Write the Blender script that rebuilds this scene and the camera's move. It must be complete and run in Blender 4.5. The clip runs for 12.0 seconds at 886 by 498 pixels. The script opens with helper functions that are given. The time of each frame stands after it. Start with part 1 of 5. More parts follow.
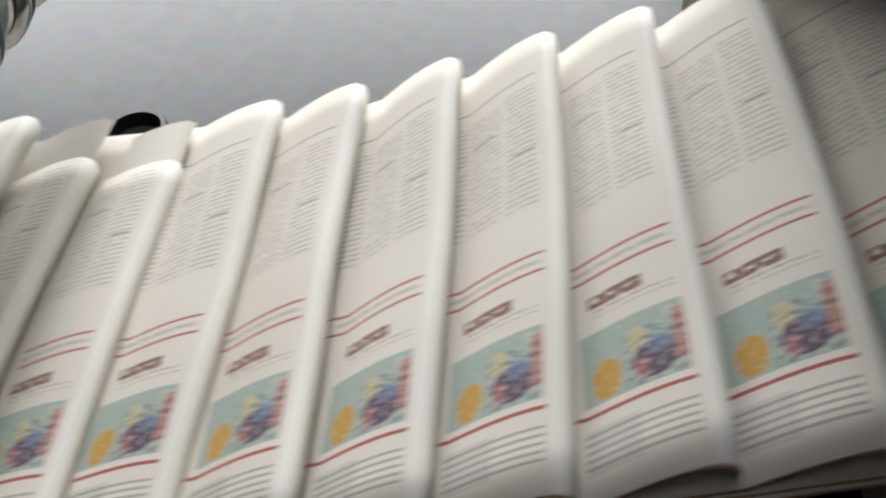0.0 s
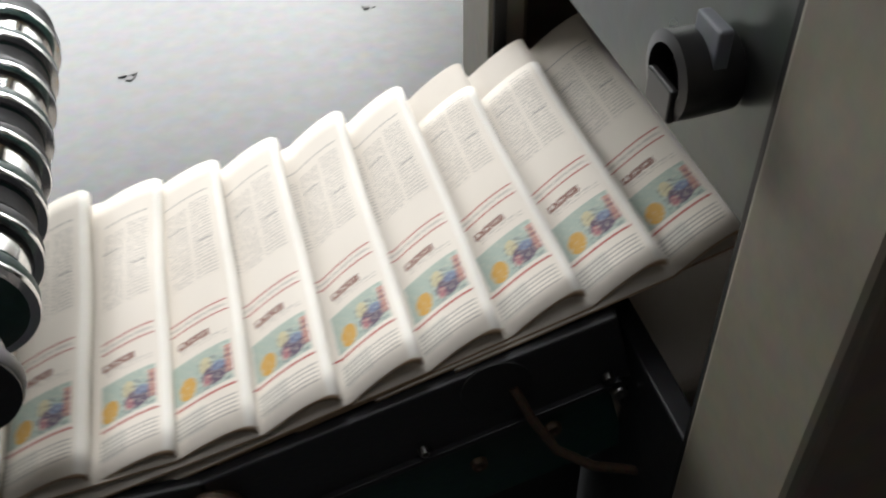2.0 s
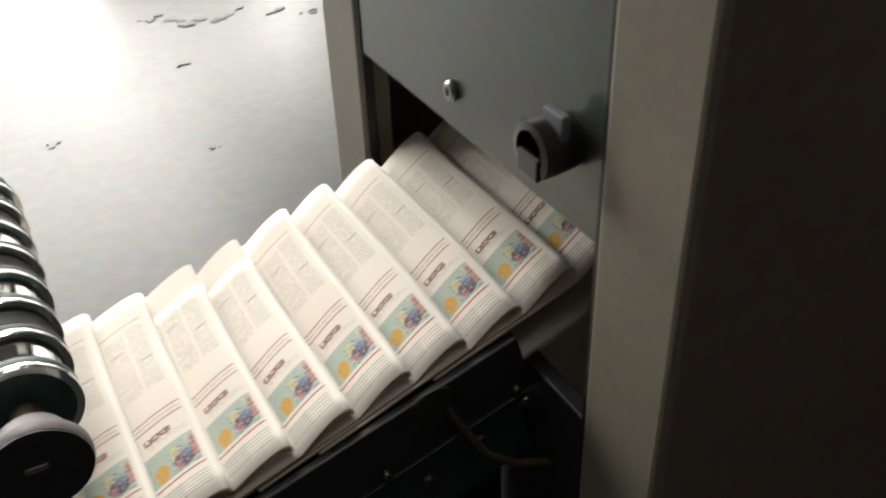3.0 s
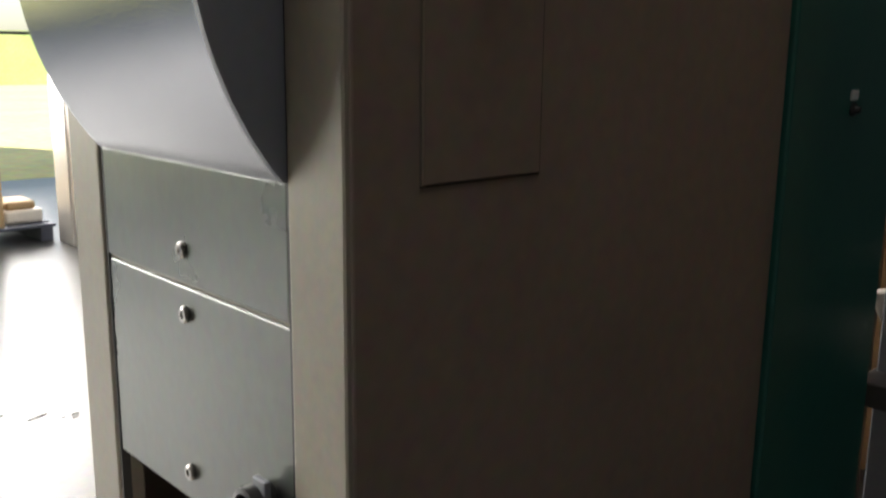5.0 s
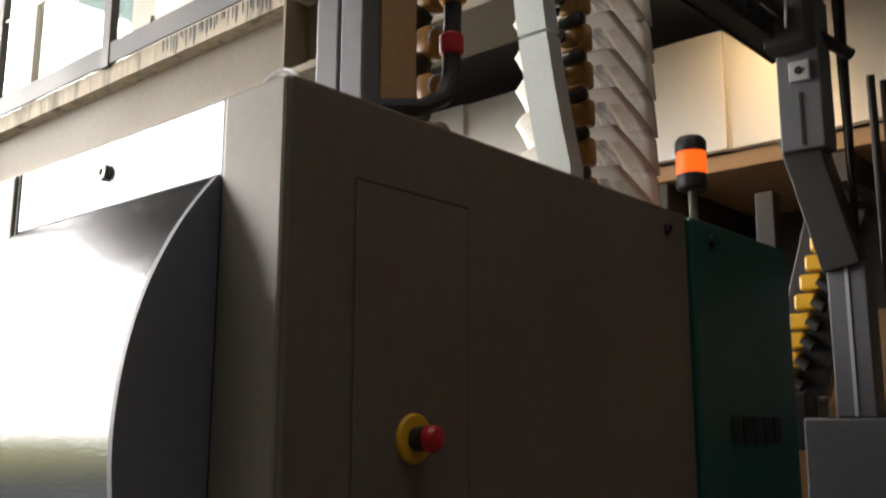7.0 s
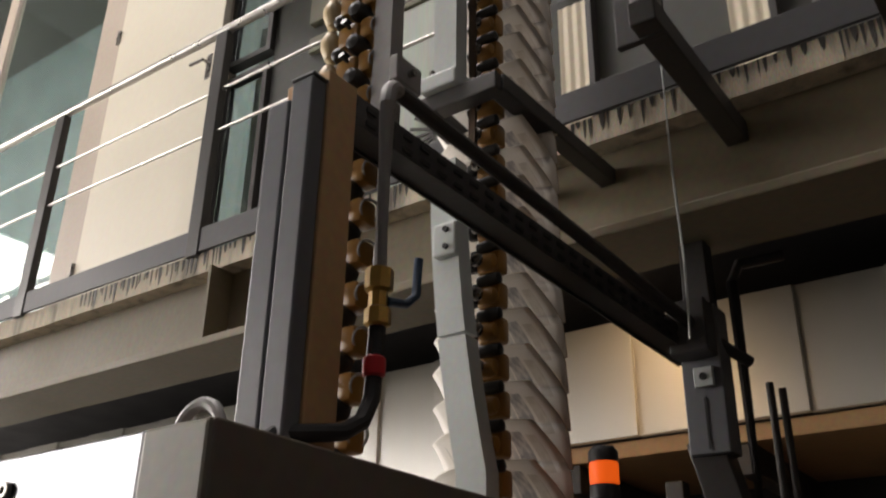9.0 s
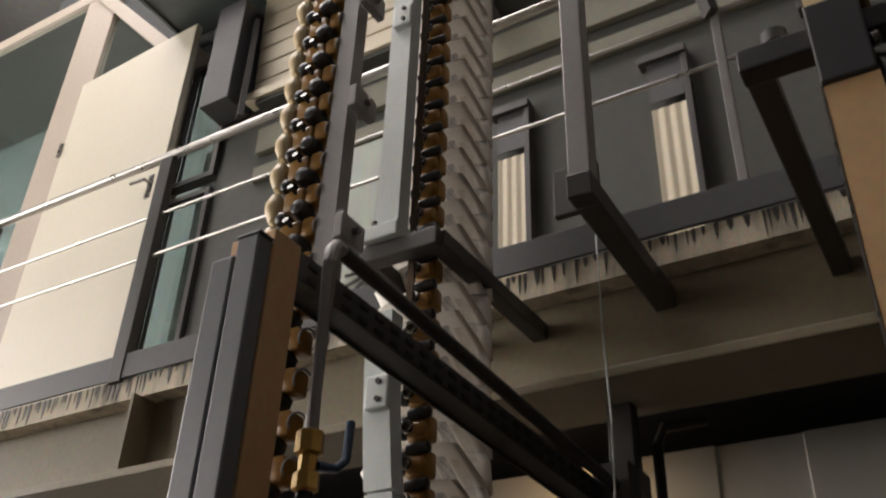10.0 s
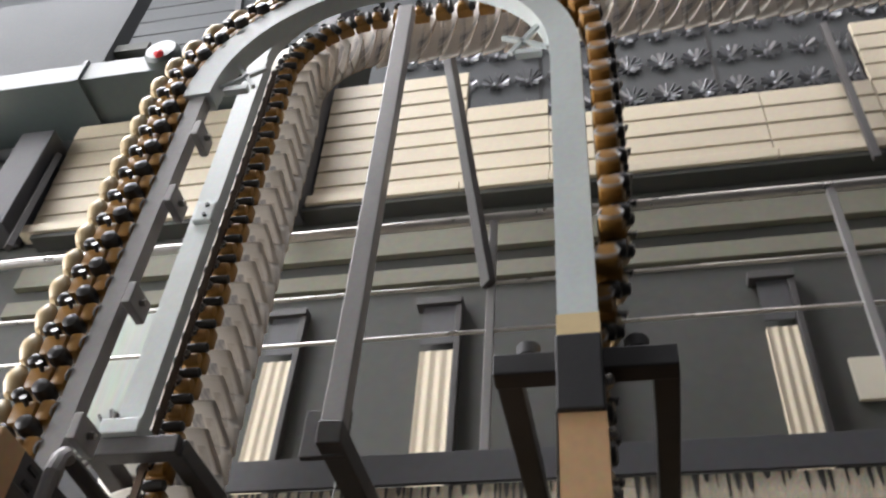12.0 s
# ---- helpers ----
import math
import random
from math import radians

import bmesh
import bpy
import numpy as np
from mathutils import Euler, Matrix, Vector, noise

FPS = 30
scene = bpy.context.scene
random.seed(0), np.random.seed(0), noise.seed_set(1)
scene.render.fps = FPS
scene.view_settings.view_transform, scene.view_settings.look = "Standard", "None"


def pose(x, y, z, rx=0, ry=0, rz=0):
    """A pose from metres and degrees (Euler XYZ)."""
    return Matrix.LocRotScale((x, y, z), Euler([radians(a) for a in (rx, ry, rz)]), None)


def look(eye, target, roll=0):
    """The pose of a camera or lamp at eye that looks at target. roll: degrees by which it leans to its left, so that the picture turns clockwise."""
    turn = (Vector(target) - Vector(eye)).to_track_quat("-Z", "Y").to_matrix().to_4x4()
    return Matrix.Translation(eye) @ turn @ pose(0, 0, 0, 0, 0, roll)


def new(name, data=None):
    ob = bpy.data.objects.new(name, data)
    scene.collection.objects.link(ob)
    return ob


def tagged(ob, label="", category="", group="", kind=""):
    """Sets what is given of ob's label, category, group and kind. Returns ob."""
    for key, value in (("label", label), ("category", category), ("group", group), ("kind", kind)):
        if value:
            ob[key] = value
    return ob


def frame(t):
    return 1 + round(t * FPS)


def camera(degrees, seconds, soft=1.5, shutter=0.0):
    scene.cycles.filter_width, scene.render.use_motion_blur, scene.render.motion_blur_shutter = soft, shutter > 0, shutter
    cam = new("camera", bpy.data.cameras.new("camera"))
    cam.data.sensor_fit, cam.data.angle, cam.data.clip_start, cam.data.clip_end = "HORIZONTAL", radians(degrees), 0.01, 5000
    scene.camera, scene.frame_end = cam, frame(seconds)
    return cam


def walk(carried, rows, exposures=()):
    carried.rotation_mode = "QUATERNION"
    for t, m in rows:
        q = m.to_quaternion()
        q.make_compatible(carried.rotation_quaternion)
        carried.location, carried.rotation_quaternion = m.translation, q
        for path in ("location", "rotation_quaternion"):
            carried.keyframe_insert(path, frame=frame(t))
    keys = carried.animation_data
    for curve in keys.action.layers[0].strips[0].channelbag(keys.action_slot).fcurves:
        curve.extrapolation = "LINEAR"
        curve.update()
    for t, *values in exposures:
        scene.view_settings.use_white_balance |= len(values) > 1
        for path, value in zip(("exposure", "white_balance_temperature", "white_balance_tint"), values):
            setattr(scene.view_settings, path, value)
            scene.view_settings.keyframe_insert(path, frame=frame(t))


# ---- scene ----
cam = camera(50.74, 12.0, soft=2.1, shutter=0.32)
PATH = [
    (0.00, look((-0.159, 0.015, 1.124), (-0.2348, 0.7165, 0.4151), -4.40)),
    (0.50, look((-0.193, -0.042, 1.183), (-0.2183, 0.6427, 0.4553), -3.21)),
    (1.00, look((-0.205, -0.130, 1.231), (-0.1649, 0.5742, 0.5223), -0.83)),
    (1.50, look((-0.237, -0.217, 1.283), (-0.1511, 0.4957, 0.5865), -0.89)),
    (2.00, look((-0.306, -0.281, 1.323), (-0.1275, 0.4361, 0.6497), -1.11)),
    (2.50, look((-0.398, -0.366, 1.366), (-0.1228, 0.3609, 0.7364), -2.69)),
    (2.70, look((-0.434, -0.401, 1.398), (-0.1184, 0.3224, 0.7848), -2.64)),
    (4.30, look((-0.568, -0.785, 1.549), (-0.0009, -0.0325, 1.2144), -0.31)),
    (4.50, look((-0.586, -0.809, 1.557), (0.0033, -0.0590, 1.2574), 0.11)),
    (5.00, look((-0.628, -0.845, 1.608), (0.0336, -0.1244, 1.3993), 0.62)),
    (5.50, look((-0.645, -0.829, 1.640), (0.0468, -0.1170, 1.5155), 0.47)),
    (6.00, look((-0.654, -0.819, 1.692), (0.0689, -0.1283, 1.6765), 0.69)),
    (6.50, look((-0.648, -0.809, 1.736), (0.0879, -0.1388, 1.8344), -0.06)),
    (7.00, look((-0.655, -0.812, 1.775), (0.0838, -0.1643, 1.9617), 0.15)),
    (8.80, look((-0.704, -0.842, 1.886), (0.0307, -0.2989, 2.2916), 0.99)),
    (9.00, look((-0.711, -0.843, 1.892), (0.0209, -0.3131, 2.3191), 0.91)),
    (9.50, look((-0.746, -0.864, 1.911), (-0.0173, -0.3810, 2.3975), 1.33)),
    (10.00, look((-0.766, -0.863, 1.947), (-0.0481, -0.4264, 2.4894), 2.06)),
    (10.50, look((-0.804, -0.886, 1.972), (-0.0983, -0.5013, 2.5675), 3.01)),
    (11.00, look((-0.833, -0.899, 1.990), (-0.1238, -0.5788, 2.6181), 3.96)),
    (11.30, look((-0.839, -0.920, 2.003), (-0.1376, -0.6324, 2.6553), 4.70)),
    (11.60, look((-0.849, -0.920, 2.012), (-0.1493, -0.6768, 2.6838), 5.12)),
    (12.00, look((-0.890, -0.924, 2.021), (-0.2029, -0.7442, 2.7250), 5.29)),
]
EXPOSURES = [(0.0, -0.45, 6100, 10), (1.0, -0.25, 6100, 10), (2.0, -0.05, 6200, 10), (2.7, 0.0, 6600, 10), (4.3, 0.0, 6700, 11), (4.6, 0.2, 6700, 11), (5.1, 0.95, 6600, 11), (6.0, 0.8, 6600, 12), (6.6, 0.75, 6700, 12), (7.0, 0.3, 6700, 13), (8.8, -0.5, 6800, 16), (9.5, -0.6, 6800, 16), (10.5, -0.3, 6700, 15), (11.2, 0.1, 6400, 14), (12.0, 0.3, 6200, 14)]
walk(cam, PATH, EXPOSURES)

# ---- light ----
world = bpy.data.worlds.new("world")
scene.world = world
world.use_nodes = True
_wn = world.node_tree.nodes
_sky = _wn.new("ShaderNodeTexSky")
_sky.sky_type, _sky.sun_disc = "NISHITA", False
_sky.sun_elevation, _sky.sun_rotation = radians(50), radians(150)
_wn["Background"].inputs[1].default_value = 0.12
world.node_tree.links.new(_sky.outputs[0], _wn["Background"].inputs[0])
_sun = bpy.data.lights.new("sun", "SUN")
_sun.energy, _sun.angle, _sun.color = 5.0, radians(0.5), (1.0, 0.96, 0.9)
new("sun", _sun).matrix_world = look((3, -6, 12), (0, 0, 0))


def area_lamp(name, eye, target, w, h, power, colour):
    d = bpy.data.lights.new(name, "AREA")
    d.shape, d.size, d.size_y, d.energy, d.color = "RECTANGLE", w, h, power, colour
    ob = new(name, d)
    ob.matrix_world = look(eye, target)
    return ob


# gateway daylight; unseen fill lamps added overhead; warm lamp in the bay
area_lamp("gateway_daylight", (-2.0, 10.6, 4.6), (-2.0, 0.0, 3.2), 13.0, 5.2, 2500, (1.0, 0.97, 0.91))
area_lamp("low_gateway_daylight", (1.7, 10.5, 1.7), (1.8, 2.0, 2.5), 3.0, 2.2, 190, (1.0, 0.98, 0.94))
area_lamp("overhead_fill", (-0.4, 4.0, 10.6), (-0.5, 3.4, 0.0), 3.5, 5.0, 800, (1.0, 0.98, 0.95))
area_lamp("south_overhead_fill", (-1.5, -2.8, 10.6), (-0.6, -1.6, 0.0), 3.0, 4.0, 75, (0.98, 0.98, 1.0))
area_lamp("board_fill", (0.9, -1.9, 8.0), (2.0, -1.0, 5.6), 0.5, 2.0, 16, (1.0, 0.88, 0.76))
area_lamp("bay_lamp", (1.75, 0.35, 2.93), (2.2, 0.5, 2.5), 0.12, 0.6, 1.3, (1.0, 0.66, 0.32))

# ---- materials ----
def material(name, base, rough=0.6, metal=0.0, var=0.15, scale=6.0, bump=0.02, stain=None, stain_amt=0.0, streak=0.0, rough_var=0.15, spec=0.5, coat=0.0):
    """A surface with a base colour that varies at two scales, fine relief and, where given, stains of another colour."""
    m = bpy.data.materials.new(name)
    m.use_nodes = True
    nt = m.node_tree
    b = nt.nodes["Principled BSDF"]
    tc = nt.nodes.new("ShaderNodeTexCoord")
    mp = nt.nodes.new("ShaderNodeMapping")
    nt.links.new(tc.outputs["Object"], mp.inputs[0])
    big, fine = nt.nodes.new("ShaderNodeTexNoise"), nt.nodes.new("ShaderNodeTexNoise")
    big.inputs["Scale"].default_value, big.inputs["Detail"].default_value = scale, 5.0
    fine.inputs["Scale"].default_value, fine.inputs["Detail"].default_value = scale * 14, 4.0
    if streak:
        mp.inputs["Scale"].default_value = (1.0, 1.0, streak)
    for n in (big, fine):
        nt.links.new(mp.outputs[0], n.inputs["Vector"])
    mix = nt.nodes.new("ShaderNodeMix")
    mix.data_type = "RGBA"
    mix.inputs["A"].default_value = (*[c * (1 - var) for c in base], 1)
    mix.inputs["B"].default_value = (*[min(1, c * (1 + var)) for c in base], 1)
    nt.links.new(big.outputs["Fac"], mix.inputs["Factor"])
    grain = nt.nodes.new("ShaderNodeMix")
    grain.data_type, grain.blend_type = "RGBA", "OVERLAY"
    grain.inputs["Factor"].default_value = min(1.0, var * 1.5)
    nt.links.new(mix.outputs["Result"], grain.inputs["A"])
    nt.links.new(fine.outputs["Color"], grain.inputs["B"])
    out = grain.outputs["Result"]
    if stain is not None:
        sn = nt.nodes.new("ShaderNodeTexNoise")
        sn.inputs["Scale"].default_value, sn.inputs["Detail"].default_value = scale * 0.45, 8.0
        nt.links.new(mp.outputs[0], sn.inputs["Vector"])
        ramp = nt.nodes.new("ShaderNodeMapRange")
        ramp.inputs["From Min"].default_value, ramp.inputs["From Max"].default_value = 0.52, 0.72
        ramp.inputs["To Max"].default_value = stain_amt
        nt.links.new(sn.outputs["Fac"], ramp.inputs["Value"])
        sm = nt.nodes.new("ShaderNodeMix")
        sm.data_type = "RGBA"
        sm.inputs["B"].default_value = (*stain, 1)
        nt.links.new(ramp.outputs["Result"], sm.inputs["Factor"])
        nt.links.new(out, sm.inputs["A"])
        out = sm.outputs["Result"]
    nt.links.new(out, b.inputs["Base Color"])
    rr = nt.nodes.new("ShaderNodeMapRange")
    rr.inputs["To Min"].default_value, rr.inputs["To Max"].default_value = max(0.02, rough - rough_var), min(1.0, rough + rough_var)
    nt.links.new(big.outputs["Fac"], rr.inputs["Value"])
    nt.links.new(rr.outputs["Result"], b.inputs["Roughness"])
    b.inputs["Metallic"].default_value = metal
    b.inputs["Specular IOR Level"].default_value = spec
    b.inputs["Coat Weight"].default_value = coat
    if bump:
        bp = nt.nodes.new("ShaderNodeBump")
        bp.inputs["Strength"].default_value, bp.inputs["Distance"].default_value = 0.6, bump
        nt.links.new(fine.outputs["Fac"], bp.inputs["Height"])
        nt.links.new(bp.outputs["Normal"], b.inputs["Normal"])
    return m


def glow(name, colour, strength):
    m = bpy.data.materials.new(name)
    m.use_nodes = True
    b = m.node_tree.nodes["Principled BSDF"]
    b.inputs["Base Color"].default_value = (*colour, 1)
    b.inputs["Emission Color"].default_value = (*colour, 1)
    b.inputs["Emission Strength"].default_value = strength
    return m


def glass(name, tint=(0.8, 0.9, 0.88), rough=0.03):
    m = bpy.data.materials.new(name)
    m.use_nodes = True
    b = m.node_tree.nodes["Principled BSDF"]
    b.inputs["Base Color"].default_value = (*tint, 1)
    b.inputs["Transmission Weight"].default_value = 1.0
    b.inputs["Roughness"].default_value = rough
    b.inputs["IOR"].default_value = 1.45
    return m


M_CONCRETE = material("concrete", (0.040, 0.041, 0.043), 0.32, var=0.45, scale=1.6, bump=0.0008, stain=(0.07, 0.069, 0.067), stain_amt=0.7, rough_var=0.05, spec=0.30)
M_PLASTER = material("plaster", (0.10, 0.09, 0.08), 0.85, var=0.12, scale=1.5, bump=0.003)
M_ROOF = material("roof_sheet", (0.20, 0.20, 0.20), 0.7, var=0.2, scale=1.0, bump=0.004)
M_DARKSTEEL = material("brown_grey_paint", (0.170, 0.138, 0.114), 0.44, var=0.2, scale=2.5, bump=0.0008, stain=(0.05, 0.045, 0.04), stain_amt=0.35)
M_POST = material("beige_grey_paint", (0.19, 0.17, 0.135), 0.45, var=0.14, scale=4.0, bump=0.0006, stain=(0.12, 0.10, 0.08), stain_amt=0.45)
M_PANEL = material("grey_green_panel", (0.10, 0.108, 0.098), 0.30, metal=0.55, var=0.12, scale=3.0, bump=0.0005)
M_STEEL = material("brushed_steel", (0.20, 0.206, 0.22), 0.19, metal=1.0, var=0.06, scale=3.0, bump=0.0004, streak=8.0, rough_var=0.08)
M_DRUMEND = material("drum_end_grey", (0.18, 0.19, 0.215), 0.5, var=0.1, scale=4.0, bump=0.0004)
M_CHROME = material("polished_steel", (0.72, 0.72, 0.72), 0.12, metal=1.0, var=0.08, scale=20.0, bump=0.0, rough_var=0.06)
M_GREEN = material("green_enamel", (0.008, 0.08, 0.066), 0.42, var=0.12, scale=3.0, bump=0.0006)
M_GREENFRAME = material("dark_green_frame", (0.008, 0.035, 0.03), 0.5, var=0.3, scale=8.0, bump=0.001, stain=(0.01, 0.01, 0.01), stain_amt=0.8)
M_BLACK = material("black_steel", (0.018, 0.018, 0.02), 0.42, var=0.3, scale=12.0, bump=0.0006)
M_RUBBER = material("black_rubber", (0.02, 0.02, 0.022), 0.6, var=0.2, scale=20.0, bump=0.0006)
M_RUST = material("oily_rust_steel", (0.09, 0.06, 0.04), 0.55, metal=0.5, var=0.4, scale=18.0, bump=0.001)
M_RED = material("red_plastic", (0.55, 0.02, 0.03), 0.35, var=0.05, scale=20.0, bump=0.0)
M_YELLOW = material("yellow_plastic", (0.75, 0.42, 0.02), 0.4, var=0.08, scale=20.0, bump=0.0)
M_ORANGE = glow("orange_lens", (1.0, 0.13, 0.01), 0.9)
M_SCREW = material("worn_screw", (0.28, 0.27, 0.255), 0.3, metal=1.0, var=0.2, scale=40.0, bump=0.0)
M_INK = material("black_letter_paint", (0.012, 0.012, 0.012), 0.5, var=0.05, scale=20.0, bump=0.0)
M_COLUMN = material("blue_grey_paint", (0.13, 0.135, 0.15), 0.5, var=0.12, scale=4.0, bump=0.0008)
M_BROWN = material("ochre_brown_paint", (0.50, 0.31, 0.155), 0.55, var=0.15, scale=4.0, bump=0.0008, stain=(0.2, 0.12, 0.06), stain_amt=0.5)
M_RAIL = material("pale_grey_rail", (0.50, 0.54, 0.54), 0.38, var=0.1, scale=5.0, bump=0.0006, stain=(0.3, 0.28, 0.24), stain_amt=0.4)
M_RAILGREY = material("grey_rail", (0.26, 0.25, 0.25), 0.42, var=0.12, scale=5.0, bump=0.0006)
M_BEAM = material("dark_beam_paint", (0.045, 0.042, 0.042), 0.5, var=0.25, scale=5.0, bump=0.001)
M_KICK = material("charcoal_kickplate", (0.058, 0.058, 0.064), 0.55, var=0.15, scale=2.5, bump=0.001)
M_STREAK = material("stained_concrete_edge", (0.50, 0.44, 0.34), 0.8, var=0.45, scale=26.0, bump=0.004, stain=(0.08, 0.07, 0.06), stain_amt=0.9, streak=0.18)
M_BEIGEBEAM = material("beige_steel_beam", (0.17, 0.14, 0.088), 0.6, var=0.2, scale=3.0, bump=0.001, stain=(0.14, 0.11, 0.07), stain_amt=0.6)
M_WALL = material("dark_green_grey_wall", (0.060, 0.062, 0.057), 0.75, var=0.15, scale=1.6, bump=0.002)
M_OLIVE = material("olive_grey_ledge", (0.17, 0.165, 0.125), 0.7, var=0.15, scale=2.0, bump=0.001)
M_DOOR = material("cream_door", (0.62, 0.58, 0.48), 0.5, var=0.06, scale=2.0, bump=0.0006)
M_FRAME = material("beige_door_frame", (0.42, 0.36, 0.30), 0.5, var=0.1, scale=3.0, bump=0.0006)
M_SLAT = material("pale_wood_board", (0.62, 0.55, 0.42), 0.6, var=0.1, scale=3.0, bump=0.001)
M_DUCT = material("teal_grey_duct", (0.055, 0.07, 0.072), 0.45, var=0.12, scale=2.0, bump=0.001)
M_FOAM = material("dark_foam", (0.07, 0.075, 0.08), 0.85, var=0.2, scale=6.0, bump=0.003)
M_FOIL = material("silver_rosette", (0.20, 0.205, 0.22), 0.38, metal=0.6, var=0.3, scale=25.0, bump=0.001)
M_CLAD = material("pale_metal_cladding", (0.86, 0.85, 0.81), 0.42, metal=0.65, var=0.1, scale=1.5, bump=0.001, streak=0.2)
M_HANDRAIL = material("bare_steel_rail", (0.50, 0.49, 0.47), 0.32, metal=0.9, var=0.15, scale=15.0, bump=0.0005)
M_CARD = material("cardboard", (0.50, 0.36, 0.20), 0.8, var=0.1, scale=5.0, bump=0.001)
M_PALLET = material("blue_grey_pallet", (0.06, 0.07, 0.10), 0.7, var=0.3, scale=9.0, bump=0.002)
M_BRASS = material("tarnished_brass", (0.42, 0.27, 0.08), 0.35, metal=0.9, var=0.25, scale=25.0, bump=0.0006)
M_BLUE = material("blue_lever", (0.02, 0.05, 0.10), 0.4, var=0.1, scale=20.0, bump=0.0)
M_GRIPBLACK = material("black_gripper_plastic", (0.015, 0.014, 0.014), 0.35, var=0.2, scale=30.0, bump=0.0)
M_GRIPBROWN = material("amber_gripper_plastic", (0.29, 0.145, 0.03), 0.34, var=0.25, scale=30.0, bump=0.0)
M_GRIPCREAM = material("cream_gripper_roller", (0.60, 0.47, 0.27), 0.4, var=0.1, scale=30.0, bump=0.0)
M_GRASS = material("yard_grass", (0.38, 0.46, 0.18), 0.9, var=0.3, scale=1.0, bump=0.0)
M_YARD = material("yard_paving", (0.60, 0.57, 0.25), 0.9, var=0.3, scale=0.4, bump=0.0, stain=(0.75, 0.64, 0.36), stain_amt=0.7)
M_STAIN = material("dried_oil", (0.045, 0.043, 0.04), 0.5, var=0.3, scale=20.0, bump=0.001)
M_GLASS = glass("window_glass")
M_OFFICE = material("pale_teal_office_wall", (0.17, 0.21, 0.21), 0.7, var=0.45, scale=2.5, bump=0.002)
M_CURTAIN = material("pale_curtain", (0.42, 0.46, 0.42), 0.8, var=0.15, scale=4.0, bump=0.003, streak=0.1)


def newsprint():
    """Newsprint with ruled lines, text bars and a picture block, laid out by the sheet's own metres (x from the fold, y from the near edge)."""
    m = bpy.data.materials.new("printed_newsprint")
    m.use_nodes = True
    nt = m.node_tree
    N, K = nt.nodes, nt.links
    b = N["Principled BSDF"]
    b.inputs["Roughness"].default_value = 0.72
    b.inputs["Specular IOR Level"].default_value = 0.25
    uv = N.new("ShaderNodeUVMap")
    uv.uv_map = "print"
    sep = N.new("ShaderNodeSeparateXYZ")
    K.new(uv.outputs[0], sep.inputs[0])

    def val(op, a, c=None):
        n = N.new("ShaderNodeMath")
        n.operation = op
        for i, q in enumerate((a, c)):
            if q is None:
                continue
            if isinstance(q, (int, float)):
                n.inputs[i].default_value = q
            else:
                K.new(q, n.inputs[i])
        return n.outputs[0]

    u, v = sep.outputs[0], sep.outputs[1]

    def band(s, lo, hi):
        return val("MULTIPLY", val("GREATER_THAN", s, lo), val("LESS_THAN", s, hi))

    def rect(u0, u1, v0, v1):
        return val("MULTIPLY", band(u, u0, u1), band(v, v0, v1))

    def lines(pitch, duty):
        return val("LESS_THAN", val("FRACT", val("DIVIDE", v, pitch)), duty)

    noise_n = N.new("ShaderNodeTexNoise")
    noise_n.inputs["Scale"].default_value = 260.0
    K.new(uv.outputs[0], noise_n.inputs["Vector"])
    words = val("GREATER_THAN", noise_n.outputs["Fac"], 0.43)
    blob = N.new("ShaderNodeTexNoise")
    blob.inputs["Scale"].default_value, blob.inputs["Detail"].default_value = 14.0, 3.0
    K.new(uv.outputs[0], blob.inputs["Vector"])
    info = N.new("ShaderNodeObjectInfo")

    base = N.new("ShaderNodeMix")
    base.data_type = "RGBA"
    base.inputs["A"].default_value, base.inputs["B"].default_value = (0.66, 0.60, 0.52, 1), (0.76, 0.71, 0.64, 1)
    K.new(val("ADD", val("MULTIPLY", blob.outputs["Fac"], 0.7), val("MULTIPLY", info.outputs["Random"], 0.3)), base.inputs["Factor"])
    state = [base.outputs["Result"]]

    def lay(mask, colour, amount=1.0):
        mx = N.new("ShaderNodeMix")
        mx.data_type = "RGBA"
        K.new(state[0], mx.inputs["A"])
        mx.inputs["B"].default_value = (*colour, 1)
        K.new(val("MULTIPLY", mask, amount), mx.inputs["Factor"])
        state[0] = mx.outputs["Result"]

    grey, red, brown = (0.22, 0.21, 0.20), (0.36, 0.05, 0.04), (0.20, 0.08, 0.06)
    text = val("MULTIPLY", lines(0.0052, 0.48), words)
    lay(val("MULTIPLY", rect(-0.040, -0.016, 0.205, 0.335), text), grey, 0.42)
    lay(val("MULTIPLY", rect(-0.070, -0.044, 0.205, 0.330), text), grey, 0.42)
    lay(val("MULTIPLY", rect(-0.100, -0.074, 0.205, 0.330), text), grey, 0.42)
    lay(rect(-0.034, -0.018, 0.262, 0.264), grey, 0.8)
    lay(rect(-0.068, -0.050, 0.298, 0.300), grey, 0.8)
    lay(rect(-0.090, -0.016, 0.346, 0.348), grey, 0.7)
    lay(rect(-0.110, -0.013, 0.161, 0.1630), red, 0.9)
    lay(rect(-0.110, -0.013, 0.1465, 0.1485), red, 0.9)
    lay(val("MULTIPLY", rect(-0.080, -0.013, 0.1530, 0.1565), words), grey, 0.4)
    lay(val("MULTIPLY", rect(-0.068, -0.034, 0.1235, 0.1330), words), brown, 0.9)
    lay(val("MULTIPLY", rect(-0.065, -0.016, 0.1160, 0.1215), text), grey, 0.5)
    lay(rect(-0.075, -0.014, 0.0570, 0.1060), (0.33, 0.41, 0.36), 0.9)
